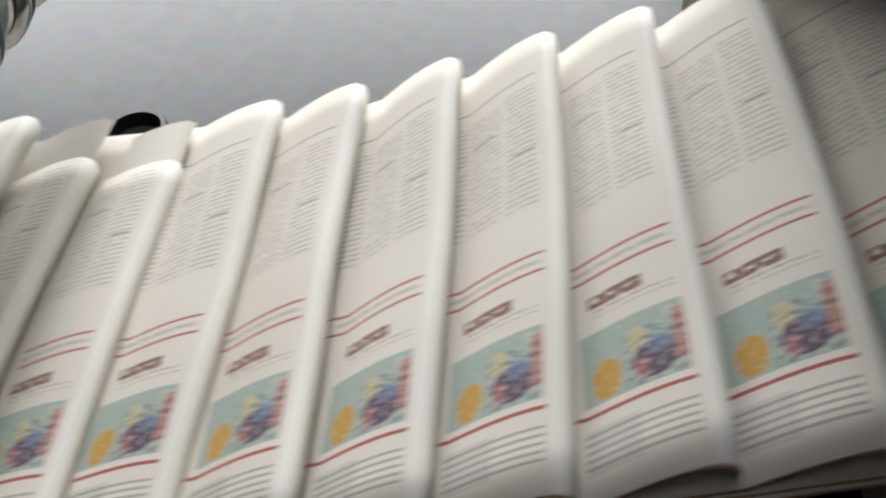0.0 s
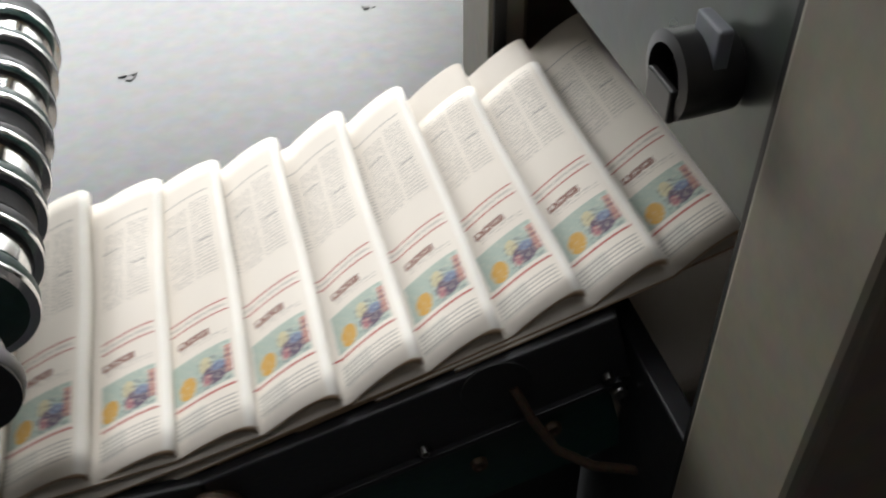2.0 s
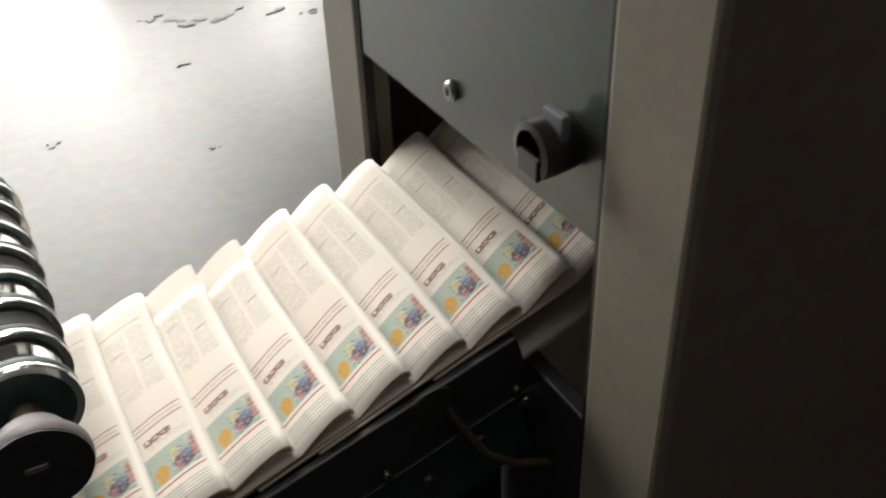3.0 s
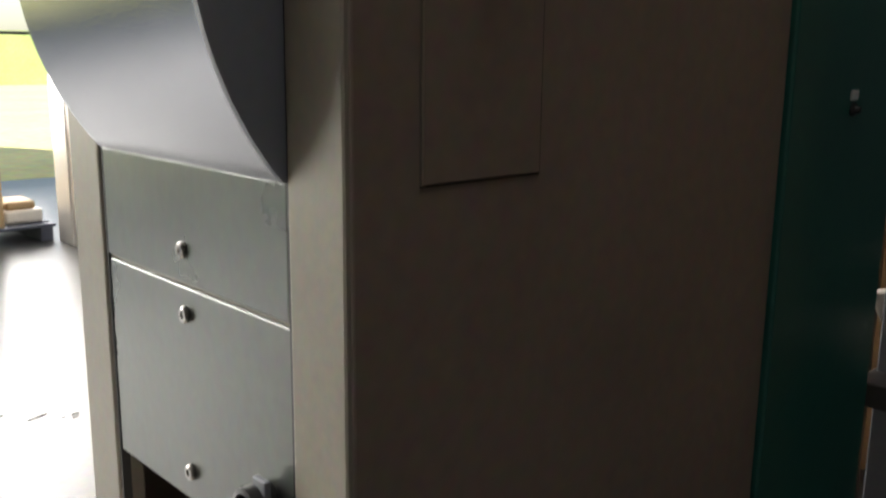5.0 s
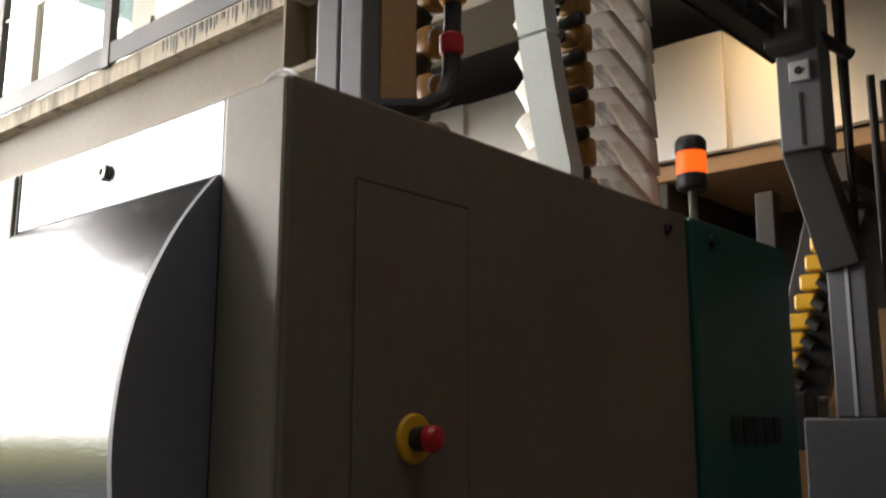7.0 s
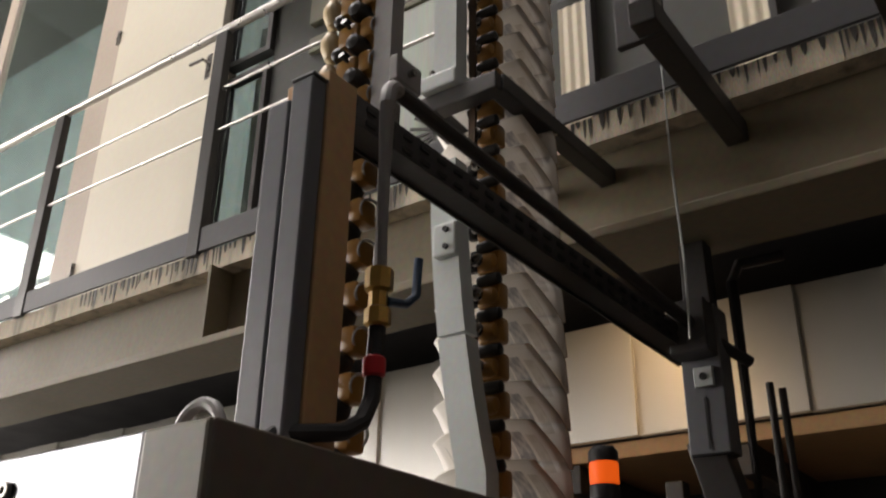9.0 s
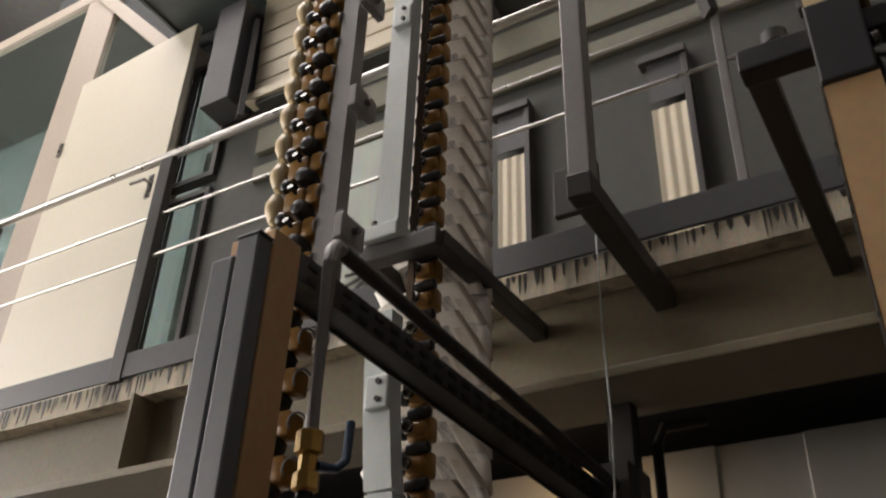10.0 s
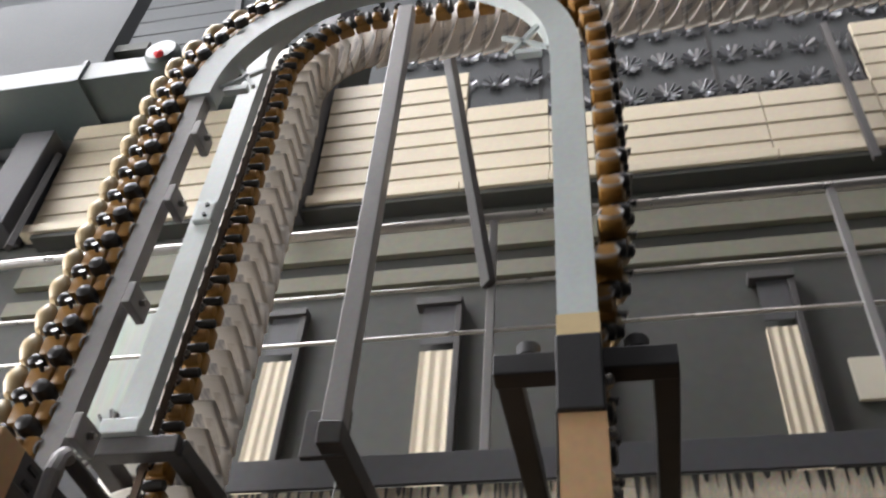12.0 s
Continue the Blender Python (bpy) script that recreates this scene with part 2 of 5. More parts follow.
    lay(val("MULTIPLY", rect(-0.075, -0.014, 0.095, 0.1060), val("GREATER_THAN", blob.outputs["Fac"], 0.5)), (0.50, 0.55, 0.48), 0.6)

    def disc(cu, cv, ru, rv):
        du, dv = val("DIVIDE", val("SUBTRACT", u, cu), ru), val("DIVIDE", val("SUBTRACT", v, cv), rv)
        return val("LESS_THAN", val("ADD", val("MULTIPLY", du, du), val("MULTIPLY", dv, dv)), 1.0)

    lay(disc(-0.060, 0.071, 0.009, 0.013), (0.55, 0.30, 0.04), 0.9)
    lay(disc(-0.041, 0.087, 0.006, 0.010), (0.58, 0.48, 0.24), 0.7)
    lay(disc(-0.032, 0.072, 0.013, 0.012), (0.10, 0.06, 0.11), 0.9)
    lay(disc(-0.028, 0.080, 0.007, 0.006), (0.18, 0.24, 0.36), 0.8)
    lay(disc(-0.040, 0.068, 0.004, 0.007), (0.42, 0.16, 0.17), 0.8)
    lay(rect(-0.021, -0.014, 0.066, 0.100), (0.48, 0.20, 0.16), 0.8)
    specks = val("GREATER_THAN", noise_n.outputs["Fac"], 0.55)
    lay(val("MULTIPLY", rect(-0.048, -0.014, 0.0575, 0.095), specks), (0.12, 0.09, 0.12), 0.55)
    lay(val("MULTIPLY", rect(-0.075, -0.014, 0.0575, 0.105), val("LESS_THAN", noise_n.outputs["Fac"], 0.42)), (0.55, 0.52, 0.42), 0.45)
    lay(rect(-0.110, -0.012, 0.0500, 0.0525), red, 0.9)
    lay(rect(-0.075, -0.044, 0.0160, 0.0430), (0.50, 0.49, 0.44), 0.55)
    lay(val("MULTIPLY", rect(-0.075, -0.013, 0.0180, 0.0420), lines(0.0048, 0.4)), grey, 0.6)
    K.new(state[0], b.inputs["Base Color"])
    bp = N.new("ShaderNodeBump")
    bp.inputs["Strength"].default_value, bp.inputs["Distance"].default_value = 0.25, 0.002
    K.new(blob.outputs["Fac"], bp.inputs["Height"])
    K.new(bp.outputs["Normal"], b.inputs["Normal"])
    return m


def photo_page():
    """Newsprint with a grey picture and text columns, for the pages that face out on the gripper strand."""
    m = material("photo_newsprint", (0.84, 0.81, 0.76), 0.74, var=0.1, scale=14.0, bump=0.0006, spec=0.25)
    nt = m.node_tree
    N, K = nt.nodes, nt.links
    bsdf = N["Principled BSDF"]
    src = bsdf.inputs["Base Color"].links[0].from_socket
    uv = N.new("ShaderNodeUVMap")
    uv.uv_map = "print"
    sep = N.new("ShaderNodeSeparateXYZ")
    K.new(uv.outputs[0], sep.inputs[0])
    nz = N.new("ShaderNodeTexNoise")
    nz.inputs["Scale"].default_value = 38.0
    K.new(uv.outputs[0], nz.inputs["Vector"])

    def span(sock, lo, hi):
        g, l, p = (N.new("ShaderNodeMath") for _ in range(3))
        g.operation, l.operation, p.operation = "GREATER_THAN", "LESS_THAN", "MULTIPLY"
        g.inputs[1].default_value, l.inputs[1].default_value = lo, hi
        K.new(sock, g.inputs[0]), K.new(sock, l.inputs[0])
        K.new(g.outputs[0], p.inputs[0]), K.new(l.outputs[0], p.inputs[1])
        return p.outputs[0]

    for u0, u1, v0, v1, col, amt in ((-0.100, -0.020, -0.112, -0.060, (0.15, 0.16, 0.20), 0.7), (-0.100, -0.026, -0.160, -0.124, (0.42, 0.36, 0.29), 0.5), (-0.100, -0.012, -0.054, -0.036, (0.40, 0.40, 0.42), 0.6), (-0.07, -0.03, 0.126, 0.130, (0.3, 0.28, 0.26), 0.6), (-0.085, -0.02, 0.150, 0.153, (0.3, 0.28, 0.26), 0.6)):
        p = N.new("ShaderNodeMath")
        p.operation = "MULTIPLY"
        K.new(span(sep.outputs[0], u0, u1), p.inputs[0]), K.new(span(sep.outputs[1], v0, v1), p.inputs[1])
        q = N.new("ShaderNodeMath")
        q.operation = "MULTIPLY"
        K.new(p.outputs[0], q.inputs[0])
        r = N.new("ShaderNodeMapRange")
        r.inputs["From Min"].default_value, r.inputs["From Max"].default_value = 0.35, 0.6
        r.inputs["To Min"].default_value, r.inputs["To Max"].default_value = amt * 0.35, amt
        K.new(nz.outputs["Fac"], r.inputs["Value"])
        K.new(r.outputs["Result"], q.inputs[1])
        mx = N.new("ShaderNodeMix")
        mx.data_type = "RGBA"
        K.new(src, mx.inputs["A"])
        mx.inputs["B"].default_value = (*col, 1)
        K.new(q.outputs[0], mx.inputs["Factor"])
        src = mx.outputs["Result"]
    K.new(src, bsdf.inputs["Base Color"])
    return m


M_PHOTO = photo_page()
M_PRINT = newsprint()
M_PAPER = material("plain_newsprint", (0.80, 0.77, 0.71), 0.75, var=0.08, scale=12.0, bump=0.0006, spec=0.25)
# darker newsprint copy, shade put into the held copies' inner pages
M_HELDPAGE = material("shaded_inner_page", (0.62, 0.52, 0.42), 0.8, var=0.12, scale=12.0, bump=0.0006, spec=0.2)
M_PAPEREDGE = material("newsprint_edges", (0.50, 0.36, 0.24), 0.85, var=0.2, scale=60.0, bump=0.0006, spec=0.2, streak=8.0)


# ---- geometry helpers ----
def box(bm, x0, x1, y0, y1, z0, z1, bevel=0.0, m=None):
    r = bmesh.ops.create_cube(bm, size=1.0)
    vs = r["verts"]
    bmesh.ops.scale(bm, vec=(abs(x1 - x0), abs(y1 - y0), abs(z1 - z0)), verts=vs)
    bmesh.ops.translate(bm, vec=((x0 + x1) / 2, (y0 + y1) / 2, (z0 + z1) / 2), verts=vs)
    if bevel:
        es = list({e for v in vs for e in v.link_edges})
        r2 = bmesh.ops.bevel(bm, geom=es, offset=bevel, segments=2, affect="EDGES", profile=0.5)
        vs = list({v for f in r2["faces"] for v in f.verts} | {v for v in vs if v.is_valid})
    if m is not None:
        bmesh.ops.transform(bm, matrix=m, verts=[v for v in vs if v.is_valid])
    return bm


def rod(bm, a, b, r, seg=16, r2=None):
    a, b = Vector(a), Vector(b)
    d = b - a
    mt = Matrix.Translation((a + b) / 2) @ d.to_track_quat("Z", "Y").to_matrix().to_4x4()
    bmesh.ops.create_cone(bm, cap_ends=True, segments=seg, radius1=r, radius2=r if r2 is None else r2, depth=d.length, matrix=mt)
    return bm


def bar(bm, a, b, w, h, bevel=0.0, up=(0, 0, 1)):
    """A rectangular bar from a to b, w wide sideways and h high."""
    a, b = Vector(a), Vector(b)
    x = (b - a).normalized()
    y = Vector(up).cross(x)
    if y.length < 1e-4:
        y = Vector((0, 1, 0)).cross(x)
    y.normalize()
    z = x.cross(y)
    m = Matrix((x, y, z)).transposed().to_4x4()
    m.translation = (a + b) / 2
    n = (b - a).length
    return box(bm, -n / 2, n / 2, -w / 2, w / 2, -h / 2, h / 2, bevel, m)


def sweep(bm, pts, r, seg=10):
    """A round tube along pts."""
    pts = [Vector(q) for q in pts]
    rings = []
    for i, q in enumerate(pts):
        d = (pts[min(i + 1, len(pts) - 1)] - pts[max(i - 1, 0)]).normalized()
        rot = d.to_track_quat("Z", "Y")
        rings.append([bm.verts.new(q + rot @ Vector((r * math.cos(a), r * math.sin(a), 0))) for a in [2 * math.pi * k / seg for k in range(seg)]])
    for p0, p1 in zip(rings, rings[1:]):
        for k in range(seg):
            bm.faces.new((p0[k], p0[(k + 1) % seg], p1[(k + 1) % seg], p1[k]))
    bm.faces.new(rings[0][::-1]), bm.faces.new(rings[-1])
    return bm


def lathe(bm, profile, centre, axis, seg=24):
    """Turns a profile of (radius, along) round an axis through centre."""
    rot = Vector(axis).to_track_quat("Z", "Y")
    c = Vector(centre)
    rings = [[bm.verts.new(c + rot @ Vector((r * math.cos(a), r * math.sin(a), h))) for a in [2 * math.pi * k / seg for k in range(seg)]] for r, h in profile]
    for p0, p1 in zip(rings, rings[1:]):
        for k in range(seg):
            bm.faces.new((p0[k], p0[(k + 1) % seg], p1[(k + 1) % seg], p1[k]))
    bm.faces.new(rings[0][::-1]), bm.faces.new(rings[-1])
    return bm


def prism(bm, poly, place, depth):
    """Extrudes the 2D polygon: place(a, b, d) gives the point, d from 0 to depth."""
    f0 = [bm.verts.new(place(a, b, 0.0)) for a, b in poly]
    f1 = [bm.verts.new(place(a, b, depth)) for a, b in poly]
    bm.faces.new(f0[::-1]), bm.faces.new(f1)
    n = len(poly)
    for i in range(n):
        bm.faces.new((f0[i], f0[(i + 1) % n], f1[(i + 1) % n], f1[i]))
    return bm


def mesh_of(bm, name, mats, smooth=False):
    bmesh.ops.recalc_face_normals(bm, faces=bm.faces)
    me = bpy.data.meshes.new(name)
    bm.to_mesh(me)
    bm.free()
    for mm in mats if isinstance(mats, (list, tuple)) else [mats]:
        me.materials.append(mm)
    if smooth:
        me.set_sharp_from_angle(angle=radians(35))
        for poly in me.polygons:
            poly.use_smooth = True
    return me


def part(name, bm, mats, parent=None, label="", smooth=False):
    ob = new(name, mesh_of(bm, name, mats, smooth))
    if parent is not None:
        ob.parent = parent
        if parent.parent is None and parent.type == "EMPTY":
            ob.matrix_parent_inverse = Matrix.Translation(parent.location).inverted()
    if label:
        ob["label"] = label
    return ob


def thing(name, label, category, group="", at=(0, 0, 0), kind=""):
    ob = new(name)
    ob.location = at
    return tagged(ob, label, category, group, kind)


def B():
    return bmesh.new()


# ---- the hall ----
def setting(name, bm, mats, label, smooth=False):
    return tagged(part(name, bm, mats, None, "", smooth), label, name.split("_")[0], kind="structure")


def hall():
    setting("ground", box(B(), -60, 60, 11.0, 90, -0.30, -0.02), M_YARD, "sunlit yellow-green lawn outside the gateway")
    setting("floor", box(B(), -11, 6.2, -16, 11.0, -0.3, 0.0), M_CONCRETE, "worn grey polished concrete hall floor with oil marks")
    bm = B()
    box(bm, -11, -9.0, 10.8, 11.1, 0, 11)
    box(bm, 5.0, 6.2, 10.8, 11.1, 0, 11)
    box(bm, -9.0, 5.0, 10.8, 11.1, 7.6, 11)
    setting("wall_north", bm, M_PLASTER, "plastered hall wall with a wide open gateway")
    setting("wall_south", box(B(), -11, 6.2, -16.3, -16, 0, 11), M_PLASTER, "plain plastered hall wall")
    setting("wall_west", box(B(), -11.3, -11, -16, 10.8, 0, 11), M_PLASTER, "plain plastered hall wall")
    setting("wall_east", box(B(), 6.2, 6.5, -16, 11, 0, 11), M_WALL, "dark painted wall at the back of the hall")
    setting("ceiling", box(B(), -11.3, 6.5, -16.3, 11.1, 11, 11.2), M_ROOF, "dark sheet-metal hall roof")
    rnd = random.Random(3)
    for x, y, r in ((0.36, 3.34, 0.10), (0.50, 3.30, 0.07), (0.22, 3.42, 0.06), (0.68, 3.22, 0.05), (0.80, 3.14, 0.04), (0.10, 2.2, 0.03), (-0.35, 2.5, 0.025), (-0.6, 2.0, 0.03), (0.2, 2.9, 0.03)):
        for k in range(5):
            bm = B()
            cx, cy, rr = x + rnd.uniform(-r, r), y + rnd.uniform(-r, r) * 0.7, r * rnd.uniform(0.15, 0.5)
            prism(bm, [(cx + rr * rnd.uniform(0.6, 1.2) * math.cos(q * 0.7), cy + rr * rnd.uniform(0.3, 0.8) * math.sin(q * 0.7)) for q in range(9)], lambda p, q, dd: Vector((p, q, 0.0005 + dd)), 0.0015 + 0.0005 * k)
            setting("oil_mark", bm, M_STAIN, "dark dried oil mark on the concrete floor")
    # yard beyond the gateway
    setting("backdrop", box(B(), -40, 40, 40, 40.4, -0.02, 2.2), M_GRASS, "green hedge along the far side of the yard")
    gate = thing("gate_rail", "thin dark steel rail across the open gateway", "rail", at=(-2, 10.9, 1.0))
    part("rail", rod(B(), (-9, 10.9, 1.75), (5, 10.9, 1.75), 0.02), M_BLACK, gate)
    for x in (-8.9, -4.2, 0.4, 4.9):
        part("post", rod(B(), (x, 10.9, 0), (x, 10.9, 1.75), 0.025), M_BLACK, gate)


hall()


def pallet_with_box():
    p = thing("pallet", "blue-grey timber pallet on the concrete floor", "pallet", at=(1.2, 7.6, 0))
    for i in range(7):
        part("deck_board", box(B(), 0.5, 2.2, 7.05 + 0.16 * i, 7.17 + 0.16 * i, 0.12, 0.145, 0.004), M_PALLET, p)
    for x in (0.55, 1.35, 2.12):
        part("bearer", box(B(), x - 0.05, x + 0.05, 7.05, 8.13, 0.0, 0.12, 0.004), M_PALLET, p)
    b = thing("carton_stack", "tall stack of brown cardboard wrapped paper on the pallet", "carton", at=(1.1, 7.6, 0.145))
    for i in range(4):
        part("carton", box(B(), 0.52, 1.80, 7.08, 8.05, 0.147 + 0.3 * i, 0.443 + 0.3 * i, 0.01), M_CARD, b)
    c = thing("paper_pile", "loose cream paper pile on the end of the pallet", "bundle", at=(1.75, 7.6, 0.145))
    part("ream", box(B(), 1.84, 2.15, 7.2, 7.6, 0.147, 0.26, 0.02), M_PAPER, c)
    part("ream", box(B(), 1.86, 2.1, 7.22, 7.56, 0.262, 0.33, 0.02), M_CARD, c)


pallet_with_box()

# ---- the delivery cabinet ----
W1, W2, W3, HC = 0.129, 0.690, 0.818, 2.18
ZS, ZD, ZDT, ZO = 1.259, 1.445, 2.077, 0.904
XG, XR = 0.987, 1.46


def screw(parent, x, y, z, axis, r=0.012, mat=None):
    a = Vector(axis)
    bm = lathe(B(), [(r, 0.0), (r, 0.004), (r * 0.8, 0.007), (r * 0.45, 0.007), (r * 0.4, 0.004)], (x, y, z), a, 16)
    return part("screw", bm, mat or M_SCREW, parent, smooth=True)


def cabinet():
    c = thing("machine_cabinet", "tall brown-grey steel cabinet with pale posts and bulging drum cover", "machine", at=(0.5, 0.4, 0))
    # corner posts with rounded outer edges
    part("corner_post", box(B(), 0.0, 0.05, 0.004, W1 - 0.004, 0, HC, 0.006), M_POST, c, "pale beige-grey painted corner post")
    part("corner_post", box(B(), 0.0, 0.05, W2 + 0.004, W3, 0, HC, 0.006), M_POST, c, "pale beige-grey painted corner post")
    side = part("side_panel", box(B(), 0.006, XG - 0.003, 0.0, 0.02, 0, HC, 0.004), M_DARKSTEEL, c, "large brown-grey painted side panel with faint stains")
    # inset access door with a dark gap round it
    d = part("access_door", box(B(), 0.112, 0.320, -0.004, 0.003, 1.447, 2.072, 0.0015), M_DARKSTEEL, c, "brown-grey access door, shut")
    gap = B()
    box(gap, 0.109, 0.323, -0.0012, 0.001, 1.4435, 1.4465)
    box(gap, 0.109, 0.323, -0.0012, 0.001, 2.0725, 2.0755)
    box(gap, 0.3205, 0.3235, -0.0012, 0.001, 1.4435, 2.0755)
    part("door_gap", gap, M_INK, c)
    lip = box(B(), 0.108, 0.1115, -0.0045, 0.001, 1.4465, 2.0725)
    part("door_edge", lip, M_POST, c, "thin pale strip along the door edge")
    part("rear_panel", box(B(), 0.05, XR, W3 - 0.02, W3, 0, HC - 0.002, 0.004), M_DARKSTEEL, c)
    part("end_panel", box(B(), XR - 0.02, XR, 0.02, W3 - 0.021, 0, HC - 0.3, 0.004), M_DARKSTEEL, c)
    part("top_panel", box(B(), 0.052, 0.70, 0.022, W3 - 0.022, HC - 0.02, HC - 0.002), M_DARKSTEEL, c)
    # front panels: upper strip, two service covers, the drum between
    y0, y1 = W1 + 0.002, W2 - 0.002
    part("upper_panel", box(B(), 0.006, 0.03, y0, y1, ZDT + 0.003, HC, 0.003), M_STEEL, c, "bright brushed steel upper panel")
    part("service_cover", box(B(), 0.004, 0.03, y0, y1, ZS + 0.003, ZD, 0.003), M_PANEL, c, "grey-green painted service cover")
    part("service_cover", box(B(), 0.006, 0.03, y0, y1, ZO, ZS - 0.003, 0.003), M_PANEL, c, "grey-green painted service cover over the paper inlet")
    part("cover_seam", box(B(), 0.010, 0.028, y0, y1, ZS - 0.0028, ZS + 0.0028), M_POST, c, "bright seam between the covers")
    part("inlet_back", box(B(), 0.30, 0.31, y0, y1, 0.95, 1.2), M_BLACK, c)
    part("lower_panel", box(B(), 0.006, 0.03, y0, y1, 0.0, 0.66, 0.003), M_BLACK, c)
    for yy in (y0 - 0.0045, y1 - 0.0005):
        part("gasket", box(B(), 0.004, 0.02, yy, yy + 0.005, 0, HC - 0.001), M_INK, c)
    # drum cover: a circle's segment, steel skin between two grey ends
    half, sag = (ZDT - ZD) / 2, 0.117
    R = (half * half + sag * sag) / (2 * sag)
    zc, xc = (ZD + ZDT) / 2, R - sag
    a0 = math.asin(half / R)
    arc = [(xc - R * math.cos(a), zc + R * math.sin(a)) for a in [a0 * (2 * k / 48 - 1) for k in range(49)]]
    skin = B()
    prism(skin, arc + [(x + 0.004, z) for x, z in arc[::-1]], lambda a, b, dd: Vector((a, W1 + 0.010 + dd, b)), W2 - W1 - 0.014)
    part("drum_cover", skin, M_STEEL, c, "mirror-bright rolled steel drum cover", smooth=True)
    end = B()
    prism(end, [(x - 0.002, z) for x, z in arc] + [(0.02, ZDT), (0.02, ZD)], lambda a, b, dd: Vector((a, W1 + dd, b)), 0.0095)
    part("drum_end", end, M_DRUMEND, c, "dark grey drum end plate")
    for (y, z) in ((0.415, 1.313), (0.415, 1.213), (0.42, 0.956), (0.414, 2.133)):
        screw(c, 0.004, y, z, (-1, 0, 0), 0.013)
    screw(c, 0.905, -0.001, 2.139, (0, -1, 0), 0.011, M_BLACK)
    # emergency stop on a round yellow plate
    e = part("emergency_stop", lathe(B(), [(0.031, 0.0), (0.031, 0.004), (0.029, 0.006), (0.015, 0.006)], (0.211, -0.004, 1.760), (0, -1, 0), 32), M_YELLOW, c, "red mushroom emergency stop on a round yellow plate", smooth=True)
    part("collar", lathe(B(), [(0.015, 0), (0.015, 0.016), (0.011, 0.018)], (0.211, -0.010, 1.760), (0, -1, 0), 24), M_BLACK, e, smooth=True)
    part("button", lathe(B(), [(0.011, 0.0), (0.017, 0.005), (0.017, 0.014), (0.013, 0.019), (0.005, 0.021)], (0.211, -0.027, 1.760), (0, -1, 0), 24), M_RED, e, smooth=True)
    # green end cover with raised dark lettering shapes and a latch
    g = part("green_cover", box(B(), XG, XR, -0.012, 0.018, 0.02, HC - 0.004, 0.006), M_GREEN, c, "dark green enamelled end cover")
    screw(g, 1.065, -0.012, 2.139, (0, -1, 0), 0.011, M_BLACK)
    for i in range(5):
        x = 1.116 + i * 0.050
        bm = box(B(), x, x + 0.036, -0.016, -0.0115, 1.742, 1.796, 0.001)
        part("mark", bm, M_INK, g, "plain dark block of the maker's mark")
    k = part("latch", lathe(B(), [(0.013, 0), (0.013, 0.005), (0.009, 0.008), (0.007, 0.016), (0.003, 0.018)], (1.236, -0.012, 1.500), (0, -1, 0), 20), M_BLACK, g, "small latch with a bright key plate", smooth=True)
    part("key_plate", box(B(), 1.221, 1.251, -0.016, -0.0115, 1.518, 1.538, 0.002), M_RAIL, k)
    # lifting ring on the roof
    ring = [(0.09, 0.13 + 0.042 * math.cos(a), HC + 0.012 + 0.042 * math.sin(a)) for a in [math.pi * (i / 14 * 1.2 - 0.1) for i in range(15)]]
    part("lifting_eye", sweep(B(), ring, 0.009), M_RAILGREY, c, "grey steel lifting eye on the roof", smooth=True)
    # clamp knob by the inlet
    kn = part("clamp_knob", lathe(B(), [(0.022, 0.0), (0.028, 0.004), (0.030, 0.03), (0.030, 0.045), (0.022, 0.047), (0.021, 0.03)], (0.004, 0.184, 1.000), (-1, 0.0, 0.0), 28), M_GRIPBLACK, c, "black plastic clamp knob on a bracket", smooth=True)
    part("bracket", box(B(), -0.022, -0.010, 0.160, 0.174, 0.990, 1.015, 0.003), M_GRIPBLACK, kn)
    part("blade", box(B(), -0.024, -0.014, 0.158, 0.190, 1.015, 1.042, 0.002), M_COLUMN, kn)
    part("slot", box(B(), -0.046, -0.040, 0.165, 0.200, 0.975, 1.0, 0.002), M_GRIPBLACK, kn)
    return c


cabinet()


def beacon():
    b = thing("warning_beacon", "amber warning beacon with black caps on a pale stem", "lamp", at=(1.03, 0.05, HC))
    o = (1.045, 0.012)
    part("stem", rod(B(), (*o, HC - 0.02), (*o, HC + 0.062), 0.009), M_POST, b, smooth=True)
    part("base", lathe(B(), [(0.024, 0), (0.031, 0.006), (0.031, 0.030), (0.030, 0.034)], (*o, HC + 0.060), (0, 0, 1), 28), M_BLACK, b, smooth=True)
    part("lens", lathe(B(), [(0.029, 0), (0.030, 0.005), (0.030, 0.042), (0.029, 0.046)], (*o, HC + 0.094), (0, 0, 1), 28), M_ORANGE, b, "glowing orange lens", smooth=True)
    part("cap", lathe(B(), [(0.031, 0), (0.031, 0.022), (0.024, 0.032), (0.006, 0.034)], (*o, HC + 0.140), (0, 0, 1), 28), M_BLACK, b, smooth=True)


beacon()

# ---- the infeed conveyor and its stream of newspapers ----
Z0, SL, XB, SL2, YN, PITCH, WIDE = 0.762, 0.281, -0.398, 0.018, 0.249, 0.0741, 0.40


def stream_z(x):
    return Z0 + SL * x if x > XB else Z0 + SL * XB + SL2 * (x - XB)


